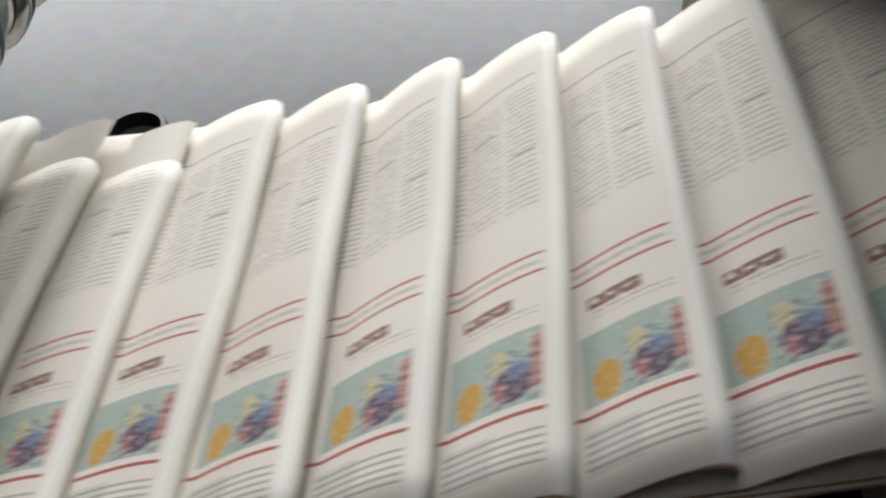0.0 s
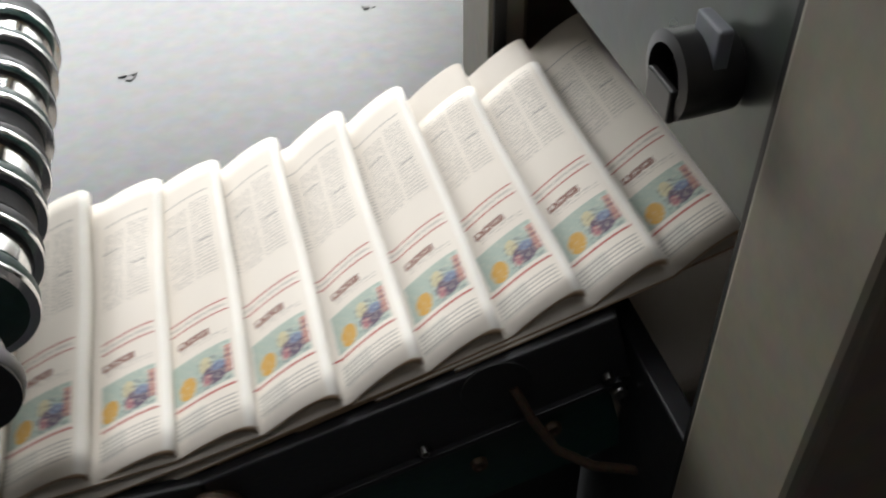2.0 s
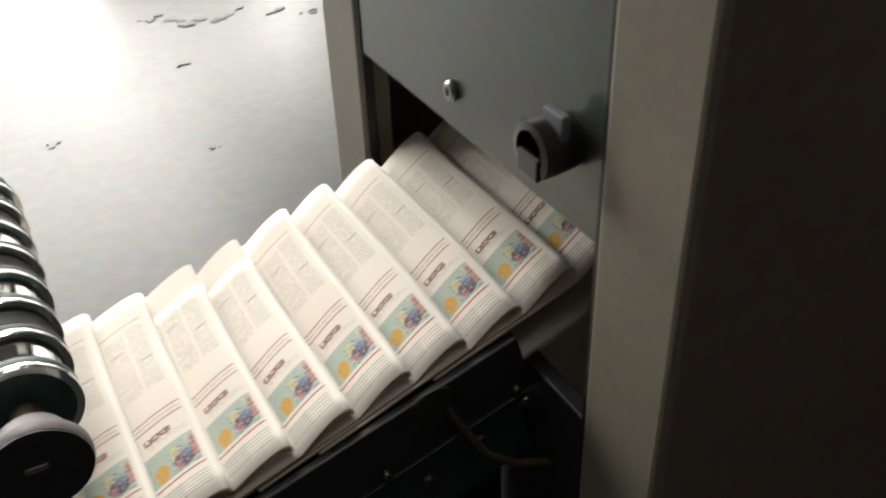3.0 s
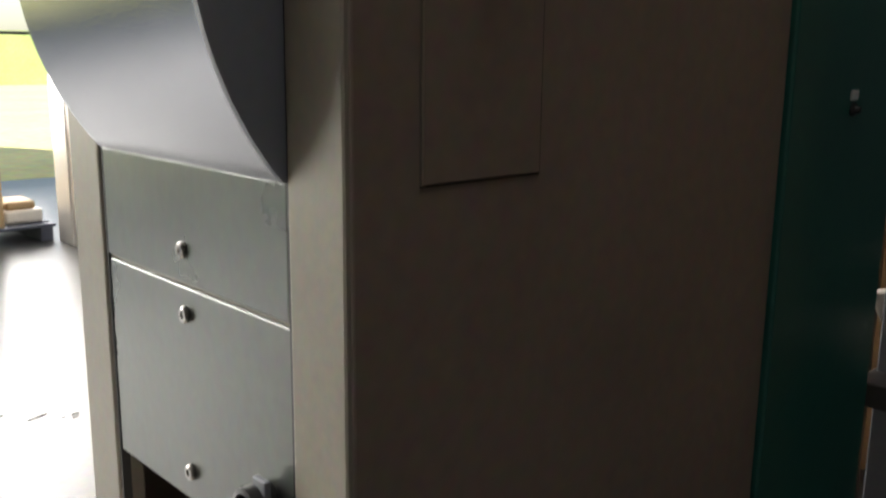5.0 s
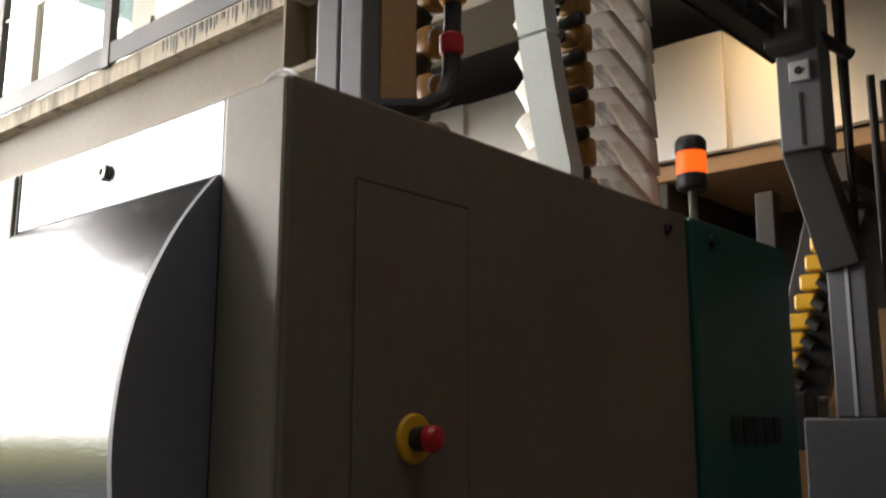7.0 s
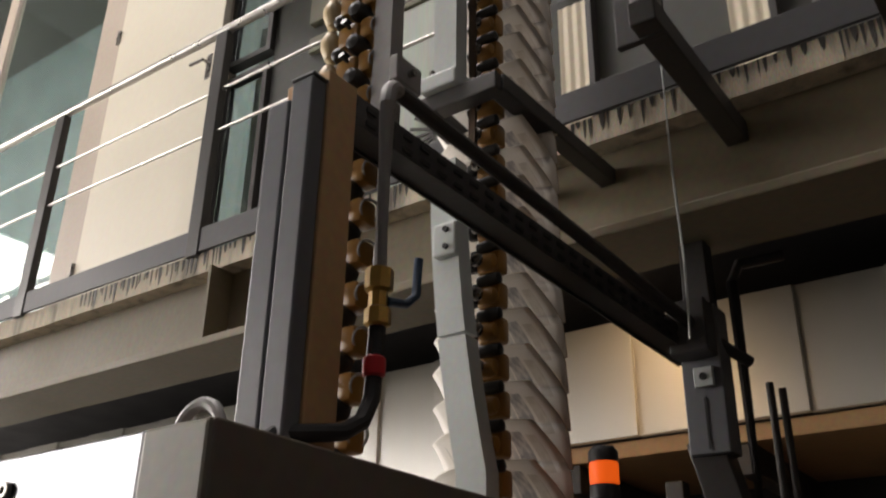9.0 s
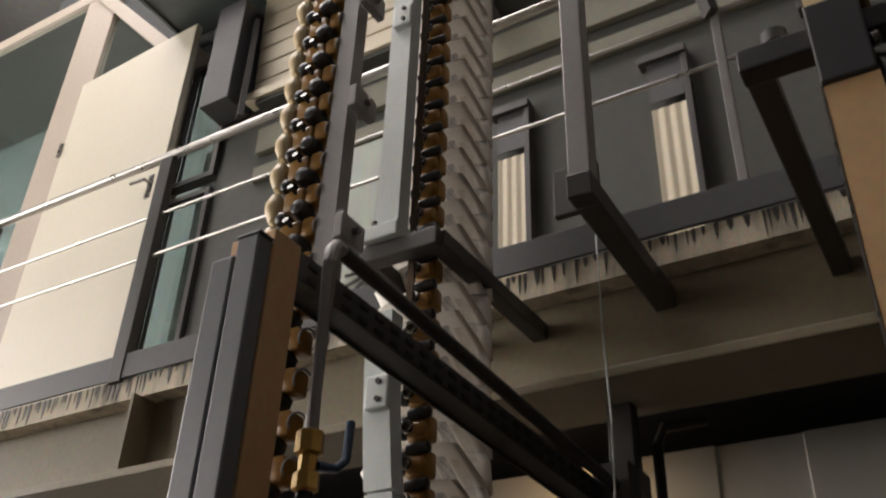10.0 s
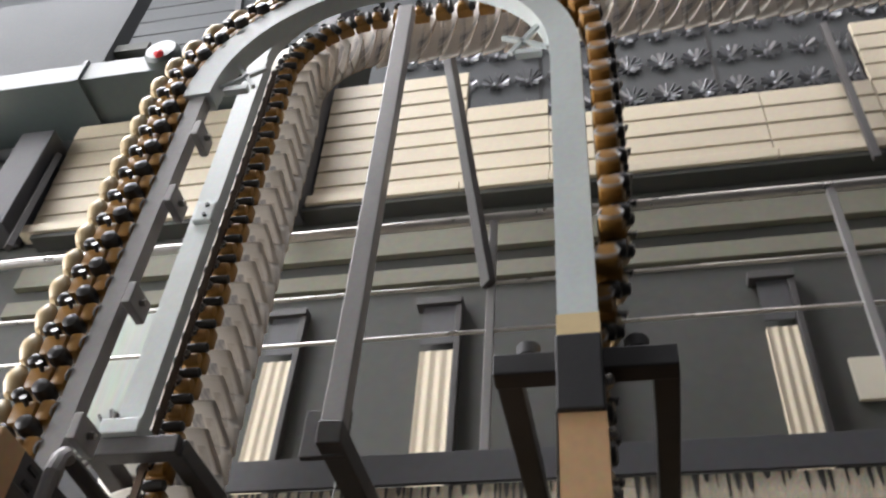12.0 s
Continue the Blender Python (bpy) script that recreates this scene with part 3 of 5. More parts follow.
def conveyor():
    c = thing("infeed_conveyor", "black and dark green sloping infeed conveyor, oily, with worn bolts", "conveyor", at=(-0.4, 0.45, 0))
    def run(x0, x1, ya, yb, dz0, dz1, bev=0.003):
        bm = B()
        pts = [x0] + ([XB] if x0 < XB < x1 else []) + [x1]
        for a, b_ in zip(pts, pts[1:]):
            za, zb = stream_z(a + 1e-6), stream_z(b_)
            bar(bm, (a, (ya + yb) / 2, za + (dz0 + dz1) / 2), (b_, (ya + yb) / 2, zb + (dz0 + dz1) / 2), abs(yb - ya), abs(dz1 - dz0), bev)
        return bm
    part("belt", run(-7.5, 0.10, YN + 0.02, YN + WIDE - 0.02, -0.052, -0.040), M_RUBBER, c, "black rubber belt")
    part("side_rail", run(-7.5, -0.005, YN - 0.012, YN + 0.002, -0.135, -0.042), M_BLACK, c, "black oily side rail")
    part("side_rail", run(-7.5, -0.005, YN + WIDE - 0.002, YN + WIDE + 0.012, -0.135, -0.042), M_BLACK, c, "black oily side rail")
    part("bright_edge", run(-1.4, -0.005, YN - 0.018, YN - 0.010, -0.137, -0.130, 0.001), M_BLACK, c, "worn lower lip")
    part("green_beam", run(-1.6, 0.0, YN - 0.010, YN + 0.02, -0.25, -0.14), M_GREENFRAME, c, "dark green frame beam")
    part("deck", run(-7.5, 0.0, YN + 0.03, YN + WIDE - 0.03, -0.16, -0.06), M_BLACK, c)
    for x, dz in ((-0.20, -0.118), (-0.02, -0.118), (-0.43, -0.118), (-0.62, -0.118)):
        screw(c, x, YN - 0.014, stream_z(x) + dz, (0, -1, 0), 0.006)
    for x, dz in ((-0.145, -0.178), (-0.07, -0.168), (-0.35, -0.20), (-0.005, -0.15)):
        screw(c, x, YN - 0.012, stream_z(x) + dz, (0, -1, 0), 0.009, M_RUST if x < -0.01 else None)
    part("bearing", lathe(B(), [(0.03, 0), (0.03, 0.02), (0.02, 0.03), (0.008, 0.03)], (-0.40, YN - 0.012, stream_z(-0.40) - 0.085), (0, -1, 0), 24), M_RUST, c, smooth=True)
    part("bearing", lathe(B(), [(0.034, 0), (0.034, 0.003), (0.02, 0.006)], (-0.13, YN - 0.012, stream_z(-0.13) - 0.07), (0, -1, 0), 24), M_INK, c, smooth=True)
    for x in (-6.8, -4.6, -2.6, -1.1, -0.25):
        for y in (YN + 0.03, YN + WIDE - 0.03):
            part("leg", box(B(), x - 0.03, x + 0.03, y - 0.03, y + 0.03, 0, stream_z(x) - 0.15, 0.004), M_GREENFRAME, c)
    part("skirt", box(B(), -0.9, 0.0, YN + 0.05, YN + 0.06, 0.05, 0.52), M_BLACK, c)
    cable = thing("cable", "thin dark red-brown cable hanging from the conveyor frame", "cable", at=(-0.1, YN, 0.6))
    pts = [(-0.115, YN - 0.016, 0.655), (-0.10, YN - 0.03, 0.62), (-0.075, YN - 0.04, 0.575), (-0.04, YN - 0.05, 0.55), (0.0, YN - 0.055, 0.535), (0.04, YN - 0.05, 0.50), (0.05, YN - 0.04, 0.3), (0.05, YN - 0.03, 0.0)]
    part("cable", sweep(B(), pts, 0.005), M_RUST, cable, smooth=True)


conveyor()


def press_rollers():
    r = thing("press_roller_shaft", "shaft of polished steel and dark rubber discs above the paper stream", "roller", at=(-0.54, 0.6, 0.82))
    x, z = -0.537, 0.822
    part("shaft", rod(B(), (x, 0.20, z), (x, 0.78, z), 0.015), M_RUST, r, smooth=True)
    y = 0.278
    for i in range(8):
        part("disc", lathe(B(), [(0.026, 0), (0.046, 0.001), (0.051, 0.004), (0.053, 0.010), (0.053, 0.018), (0.050, 0.024), (0.042, 0.029), (0.026, 0.030)], (x, y, z), (0, 1, 0), 40), M_RUBBER if i % 2 else M_GREENFRAME, r, "dark rubber disc", smooth=True)
        part("tyre", lathe(B(), [(0.045, 0), (0.0535, 0.001), (0.0542, 0.003), (0.0542, 0.006), (0.0535, 0.008), (0.045, 0.009)], (x, y + 0.001, z), (0, 1, 0), 40), M_CHROME, r, "polished steel ring", smooth=True)
        part("spacer", lathe(B(), [(0.020, 0), (0.045, 0.002), (0.046, 0.021), (0.02, 0.023)], (x, y + 0.031, z), (0, 1, 0), 32), M_CHROME if i % 2 == 0 else M_RUBBER, r, smooth=True)
        y += 0.0555
    hub = lathe(B(), [(0.020, 0), (0.046, 0.0), (0.048, 0.003), (0.048, 0.011), (0.044, 0.013), (0.034, 0.015), (0.032, 0.040), (0.02, 0.042)], (x, 0.200, z), (0, 1, 0), 40)
    part("hub", hub, M_RAILGREY, r, "grey steel end hub", smooth=True)
    part("hub_face", lathe(B(), [(0.046, 0), (0.046, 0.003), (0.008, 0.004)], (x, 0.200, z), (0, -1, 0), 40), M_BLACK, r, smooth=True)
    part("hub_mark", box(B(), x - 0.012, x + 0.010, 0.1935, 0.1965, z + 0.003, z + 0.010, 0.002), M_SCREW, r)
    part("arm", bar(B(), (x - 0.4, 0.205, z - 0.02), (x - 0.02, 0.205, z - 0.008), 0.010, 0.07, 0.004), M_BLACK, r)
    part("arm", bar(B(), (x - 0.4, 0.76, z - 0.02), (x, 0.76, z), 0.012, 0.07, 0.004), M_BLACK, r)
    part("stand", box(B(), x - 0.46, x - 0.38, 0.74, 0.82, 0, z + 0.03, 0.005), M_GREENFRAME, r)
    part("cross_bar", box(B(), x - 0.45, x - 0.39, 0.19, 0.82, z - 0.05, z + 0.01, 0.005), M_GREENFRAME, r)
    d = thing("floor_roller", "dark round machine foot standing on the floor behind the stream", "machine foot", at=(-0.884, 1.405, 0))
    part("foot", lathe(B(), [(0.062, 0), (0.062, 0.045), (0.058, 0.05), (0.050, 0.05), (0.048, 0.02), (0.01, 0.02)], (-0.884, 1.405, 0), (0, 0, 1), 32), M_BLACK, d, smooth=True)


press_rollers()


def paper_mesh(kind, wrap=0.0):
    """A folded newspaper, fold at x = 0, lying back to -x, its width along y; its face arches up to a rounded fold.
    Two meshes: the inner pages and the cover page. wrap: the radius to which it is bent round the flow."""
    rnd = random.Random(kind)
    ph = rnd.uniform(0, 6)
    us = [-0.285, -0.22, -0.16, -0.12, -0.095, -0.0741, -0.062, -0.050, -0.040, -0.030, -0.022, -0.015, -0.009, -0.005, -0.002, 0.0]
    rise = 0.021 if not wrap else 0.088
    if wrap:
        us = [u if u > -0.1 else u * 0.62 for u in us]
        us[5:12] = [-0.082, -0.070, -0.058, -0.046, -0.034, -0.024, -0.015]

    def top(u, v):
        s = max(0.0, min(1.0, (u + PITCH) / PITCH))
        wob = 0.0020 * math.sin(9 * v + ph) * s + 0.0012 * math.sin(31 * v + 2 * ph) * s
        drop = 0.006 * max(0.0, (u + 0.011) / 0.011) ** 2
        if wrap:
            s = max(0.0, min(1.0, (u + 0.098) / 0.098))
            flare = 1.0 + 0.25 * max(0.0, (0.12 - v) / 0.12) - 0.7 * max(0.0, (v - WIDE / 2) / (WIDE / 2))
            return rise * flare * s ** 1.9 - rise * min(1.0, flare) + 0.15 * u + wob
        return rise * math.sin(math.pi / 2 * s) - rise + 0.05 * u - drop + wob

    def put(bm, u, v, h):
        if wrap:
            d = v - WIDE / 2
            if d < 0:
                return bm.verts.new((u - 0.25 * d * d, d * (0.62 - 1.3 * max(u, -0.1)), h - 0.5 * d * d))
            a = d * 1.1 / wrap
            return bm.verts.new((u - 0.3 * d * d, (wrap + h) * math.sin(a), (wrap + h) * math.cos(a) - wrap))
        return bm.verts.new((u + 0.0015 * math.sin(14 * v + ph), v, h))

    n_v = 14
    vs = [WIDE * k / n_v for k in range(n_v + 1)]
    if kind >= 3:
        vs = [v * 0.86 for v in vs]
    nu, nv = len(us), len(vs)
    made = []
    for cover in (False, True):
        bm = B()
        uvl = bm.loops.layers.uv.new("print")
        where = {}

        def grid(off):
            g = []
            for i, u in enumerate(us):
                row = []
                for v in vs:
                    q = put(bm, u, v, top(u, v) - off(u))
                    where[q] = (u, v if not wrap else v - WIDE / 2)
                    row.append(q)
                g.append(row)
            return g

        def face(vv, mi):
            f = bm.faces.new(vv)
            f.material_index, f.smooth = mi, True
            for lp in f.loops:
                lp[uvl].uv = where[lp.vert]

        nose = lambda u: 0.0035 + 0.007 * max(0, 1 + u / 0.02)
        T = grid((lambda u: 0.0) if cover else (lambda u: 0.0006))
        Bt = grid((lambda u: 0.0005) if cover else nose)
        for i in range(nu - 1):
            for j in range(nv - 1):
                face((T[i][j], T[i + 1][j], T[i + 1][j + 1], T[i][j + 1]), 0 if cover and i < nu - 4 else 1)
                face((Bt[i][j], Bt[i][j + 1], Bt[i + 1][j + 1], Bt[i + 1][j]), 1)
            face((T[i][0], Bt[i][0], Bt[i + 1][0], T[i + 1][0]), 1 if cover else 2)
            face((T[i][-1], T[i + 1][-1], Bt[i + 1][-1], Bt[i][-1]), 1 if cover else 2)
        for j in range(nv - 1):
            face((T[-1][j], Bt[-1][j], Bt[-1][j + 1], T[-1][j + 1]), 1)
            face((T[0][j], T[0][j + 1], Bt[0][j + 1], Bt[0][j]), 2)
        if kind >= 3 and not cover:
            # an inner page that reaches past the shorter outer sheet
            q = []
            for u in us[3:-1]:
                row = []
                for v in (WIDE * 0.80, WIDE * 0.9, WIDE):
                    p = put(bm, u, v, top(u, v) - 0.003)
                    where[p] = (u, v)
                    row.append(p)
                q.append(row)
            for g0, g1 in zip(q, q[1:]):
                for j in range(2):
                    face((g0[j], g1[j], g1[j + 1], g0[j + 1]), 0)
        me = bpy.data.meshes.new("cover_page" if cover else "newspaper")
        bm.normal_update()
        bm.to_mesh(me)
        bm.free()
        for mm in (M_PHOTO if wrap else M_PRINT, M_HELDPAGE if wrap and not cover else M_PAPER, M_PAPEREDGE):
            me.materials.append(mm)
        made.append(me)
    return made


PAPERS = [paper_mesh(k) for k in range(5)]
HELD = [paper_mesh(k, 0.30) for k in range(3)]


def newspaper(meshes, label, group):
    ob = tagged(new("newspaper", meshes[0]), label, "newspaper", group)
    o = new("cover_page", meshes[1])
    o.parent = ob
    return ob


# the route: the stream runs up into the cabinet and is stacked there; the strand takes copies up out of the cabinet, over a bend and away
STRAND_X, STRAND_Y, RAIL_Y, Z_BEND, R_BEND = 1.03, 0.30, 0.335, 4.98, 0.42
UP_STEP = 0.088
Z_START = 1.55


def lean(z):
    """How far the strand leans over to its foot, 0 to 1."""
    return max(0.0, min(1.0, (3.1 - z) / 0.8)) ** 2


def stream_pose(q, n):
    """A copy q pitches past the inlet plane; past it the copies come to rest on a stack in the cabinet."""
    x = q * PITCH
    if x > 0.20:
        w = min(1.0, (x - 0.20) / 0.15)
        z = stream_z(0.20) * (1 - w) + w * (0.12 + 0.005 * ((n + 20) % 110))
        return pose(0.20 + 0.18 * w, YN, z, 0, -math.degrees(math.atan(SL)) * (1 - w), 0)
    k = max(0.0, min(1.0, (x - 0.10 - XB) / 0.16 + 0.5))
    return pose(x, YN, stream_z(x), 0, -math.degrees(math.atan(SL2 + (SL - SL2) * k)), 0)


N_UP, N_BEND = (Z_BEND - Z_START) / UP_STEP, R_BEND * math.pi / 2 / UP_STEP


def strand_pose(q):
    """A copy q steps up the gripper strand."""
    if q < N_UP:
        z = Z_START + max(q, -1.0) * UP_STEP
        return pose(STRAND_X, STRAND_Y - 0.005 * lean(z), z, 0, -90, 0)
    up_pose = pose(STRAND_X, STRAND_Y, Z_BEND, 0, -90, 0)
    q -= N_UP
    a = min(q, N_BEND) * UP_STEP / R_BEND
    pivot = Matrix.Translation((STRAND_X, RAIL_Y - R_BEND, Z_BEND))
    bent = pivot @ Matrix.Rotation(a, 4, "X") @ pivot.inverted() @ up_pose
    return Matrix.Translation((0, -max(0.0, q - N_BEND) * UP_STEP, 0)) @ bent


# copies past the inlet plane, by the clock
FLOW = [(0.0, 0.226), (0.5, 3.366), (1.0, 6.659), (1.5, 9.968), (2.0, 13.331), (2.5, 16.646), (2.7, 17.925), (4.3, 28.54), (5.0, 33.13), (12.0, 79.5)]


def copies(t):
    return float(np.interp(t, [a for a, _ in FLOW], [b for _, b in FLOW]))


def newspapers():
    made = []
    short = {6, 7, 10, 13, 14}
    rnd = random.Random(5)
    for n in range(-3, 92):
        kind = rnd.randrange(3)
        if n in short or (n not in range(-2, 16) and rnd.random() < 0.12):
            kind = 3 + n % 2
        ob = newspaper(PAPERS[kind], "folded newspaper with a colour picture, riding fold first" if kind < 3 else "folded newspaper with a short outer sheet, riding fold first", "newspapers in the stream")
        made.append((ob, n, rnd.uniform(-0.004, 0.004), rnd.uniform(-0.6, 0.6)))
    return made


STREAM = newspapers()
HELD_N = range(-int(N_UP + N_BEND + 24), 76)
HELD_PAPERS = [(newspaper(HELD[n % 3], "folded newspaper with a grey picture, held by its fold", "newspapers on the gripper strand"), n) for n in HELD_N]


# ---- gripper conveyors overhead ----
ARCH_X, ARCH_YL, ARCH_YR, ARCH_Z, INSET = 0.50, 0.268, -0.929, 4.12, 0.085


def arch_point(s):
    """Place, heading angle of the empty gripper loop: up at ARCH_YL, over, down at ARCH_YR, back along the floor trench."""
    R = (ARCH_YL - ARCH_YR) / 2
    zb = 1.0
    up = ARCH_Z - zb
    n = math.pi * R
    total = 2 * up + 2 * n
    s %= total
    yc = (ARCH_YL + ARCH_YR) / 2
    if s < up:
        return ARCH_YL, zb + s, 0.0
    s -= up
    if s < n:
        a = s / R
        return yc + R * math.cos(a), ARCH_Z + R * math.sin(a), a
    s -= n
    if s < up:
        return ARCH_YR, ARCH_Z - s, math.pi
    s -= up
    a = math.pi + s / R
    return yc + R * math.cos(a), zb + R * math.sin(a), a


ARCH_LEN = 2 * (ARCH_Z - 1.0) + 2 * math.pi * (ARCH_YL - ARCH_YR) / 2


def rail_sweep(bm, pts, across, w, h):
    """A rectangular rail along pts; across gives the sideways direction at each point, and x is the other one."""
    rings = []
    for q, a in zip(pts, across):
        q, a = Vector(q), Vector(a)
        n = Vector((1, 0, 0))
        rings.append([bm.verts.new(q + a * i * w / 2 + n * j * h / 2) for i, j in ((-1, -1), (1, -1), (1, 1), (-1, 1))])
    for p0, p1 in zip(rings, rings[1:]):
        for k in range(4):
            bm.faces.new((p0[k], p0[(k + 1) % 4], p1[(k + 1) % 4], p1[k]))
    bm.faces.new(rings[0][::-1]), bm.faces.new(rings[-1])
    return bm


def arch_rail():
    c = thing("arch_rail", "pale grey steel rail arching between two strands of the gripper conveyor", "conveyor rail", at=(ARCH_X, ARCH_YL, 2.0))
    up = ARCH_Z - 1.0
    R = (ARCH_YL - ARCH_YR) / 2

    def piece(s0, s1, n, inset, w, h):
        pts, acr = [], []
        for i in range(n + 1):
            y, z, a = arch_point(s0 + (s1 - s0) * i / n)
            out = Vector((0, math.cos(a), math.sin(a)))
            pts.append(Vector((ARCH_X, y, z)) - out * inset)
            acr.append(out)
        return rail_sweep(B(), pts, acr, w, h)

    part("rail", piece(1.88, up, 2, INSET, 0.046, 0.04), M_RAILGREY, c, "grey painted rail")
    part("rail", piece(up, up + math.pi * R, 40, INSET, 0.08, 0.06), M_RAIL, c, "pale curved rail", smooth=True)
    e = up + math.pi * R
    part("rail", piece(e, e + 0.915, 2, INSET, 0.078, 0.06), M_RAIL, c, "pale straight rail")
    part("rail_foot", piece(e + 0.915, e + 0.965, 2, INSET, 0.082, 0.065), M_GRIPCREAM, c)
    part("rail", piece(e + 1.14, e + 2.73, 2, INSET, 0.085, 0.06), M_BROWN, c, "worn brown lower rail with a bright edge")
    for k in range(9):
        zz = 3.06 - 0.115 * k
        part("edge_roller", lathe(B(), [(0.004, 0), (0.011, 0.002), (0.011, 0.012), (0.005, 0.016)], (ARCH_X - 0.01, ARCH_YR + INSET - 0.043, zz), (0, -1, 0.2), 12), M_SCREW, c, "worn steel edge roller", smooth=True)
    part("bright_edge", piece(e + 1.14, e + 2.73, 2, INSET + 0.045, 0.004, 0.062), M_SCREW, c)
    for s in (1.98, 2.33, 2.66, 2.92):
        y, z, a = arch_point(s)
        part("clip", box(B(), ARCH_X - 0.04, ARCH_X + 0.04, y - 0.145, y - 0.124, z, z + 0.06, 0.003), M_RAILGREY, c)
        part("clip_bolt", rod(B(), (ARCH_X, y - 0.145, z + 0.03), (ARCH_X, y - 0.16, z + 0.03), 0.008), M_SCREW, c)
    for a in (0.25, math.pi - 0.25):
        yc = (ARCH_YL + ARCH_YR) / 2
        cy, cz = yc + (R - 0.17) * math.cos(a), ARCH_Z + (R - 0.17) * math.sin(a)
        bm = B()
        for da in (-0.12, 0.12):
            bar(bm, (ARCH_X, yc + (R - 0.128) * math.cos(a + da), ARCH_Z + (R - 0.128) * math.sin(a + da)), (ARCH_X, yc + (R - 0.23) * math.cos(a - da), ARCH_Z + (R - 0.23) * math.sin(a - da)), 0.012, 0.012)
        box(bm, ARCH_X - 0.01, ARCH_X + 0.01, cy - 0.035, cy + 0.035, cz - 0.075, cz - 0.055)
        part("lattice_gusset", bm, M_RAIL, c)


arch_rail()


def gripper_meshes():
    """Body, jaw and eyelet of a gripper; outwards is +y, ahead is +z, before it is added to the chain."""
    body = B()
    box(body, -0.036, 0.030, -0.040, 0.004, -0.036, 0.028, 0.010)
    lathe(body, [(0.006, -0.024), (0.018, -0.020), (0.021, 0.0), (0.018, 0.020), (0.006, 0.024)], (-0.006, 0.006, -0.010), (1, 0, 0), 14)
    jaw = B()
    lathe(jaw, [(0.006, -0.014), (0.019, -0.011), (0.021, 0.0), (0.019, 0.011), (0.006, 0.014)], (0.040, -0.004, -0.006), (1, 0, 0), 14)
    lathe(jaw, [(0.004, -0.032), (0.014, -0.028), (0.016, 0.0), (0.014, 0.028), (0.004, 0.032)], (-0.010, 0.008, 0.030), (1, 0, 0), 12)
    box(jaw, 0.028, 0.050, -0.042, 0.0, 0.010, 0.034, 0.005)
    eyelet = B()
    lathe(eyelet, [(0.010, 0.0), (0.011, 0.008), (0.015, 0.009), (0.017, 0.004), (0.017, 0.0)], (0.012, 0.024, -0.008), (0, 1, 0), 16)
    return (mesh_of(body, "gripper_body", M_GRIPBROWN, True), mesh_of(jaw, "gripper_jaw", M_GRIPBLACK, True), mesh_of(eyelet, "gripper_eyelet", M_SCREW, True))


G_BODY, G_JAW, G_EYE = gripper_meshes()


def empty_gripper_meshes():
    """A gripper of the arch: housing, two dark rollers, a cream jaw at the far end and a wire loop at the rail end."""
    body = B()
    box(body, -0.030, 0.030, -0.022, 0.036, -0.032, 0.026, 0.011)
    box(body, -0.024, 0.026, -0.056, -0.020, -0.024, 0.030, 0.009)
    jaw = B()
    lathe(jaw, [(0.006, -0.024), (0.014, -0.020), (0.017, -0.006), (0.017, 0.006), (0.014, 0.020), (0.006, 0.024)], (-0.020, 0.026, 0.036), (1, 0, 0), 14)
    low = B()
    lathe(low, [(0.006, -0.026), (0.018, -0.022), (0.022, -0.006), (0.022, 0.006), (0.018, 0.022), (0.006, 0.026)], (-0.018, -0.018, -0.036), (1, 0, 0), 14)
    rod(jaw, (-0.026, 0.0, 0.010), (-0.044, 0.0, 0.015), 0.005, 8)
    rod(jaw, (-0.044, 0.0, 0.015), (-0.050, 0.0, 0.017), 0.008, 8)
    tip = B()
    lathe(tip, [(0.003, -0.046), (0.017, -0.036), (0.025, -0.008), (0.024, 0.012), (0.012, 0.036), (0.003, 0.043)], (-0.016, 0.062, -0.004), (0, 0.12, 1), 14)
    loop = B()
    sweep(loop, [(0.026 * math.cos(a), -0.058 - 0.006 * math.sin(a), 0.006 + 0.020 * math.sin(a)) for a in [2 * math.pi * k / 18 for k in range(19)]], 0.0028, 6)
    return (mesh_of(body, "gripper_housing", M_GRIPBROWN, True), mesh_of(jaw, "gripper_cam", M_GRIPBLACK, True), mesh_of(low, "gripper_low_roller", M_GRIPBLACK, True), mesh_of(tip, "gripper_tip", M_GRIPCREAM, True), mesh_of(loop, "gripper_loop", M_RAILGREY, True))


E_BODY, E_CAM, E_ROLL, E_TIP, E_LOOP = empty_gripper_meshes()


def gripper(label, group, parts, body=G_BODY):
    g = tagged(new("gripper", body), label, "gripper", group)
    for nm, me in parts:
        o = new(nm, me)
        o.parent = g
    return g


N_ARCH = int(round(ARCH_LEN / UP_STEP))
EMPTY_GRIPPERS = [gripper("amber and black plastic gripper with a cream jaw, empty", "grippers on the arch", (("cam", E_CAM), ("roller", E_ROLL), ("jaw", E_TIP), ("wire_loop", E_LOOP)), E_BODY) for _ in range(N_ARCH)]
PAPER_GRIPPERS = [(gripper("amber and black plastic gripper holding a newspaper", "grippers on the paper strand", (("jaw", G_JAW), ("eyelet", G_EYE))), n) for n in HELD_N]


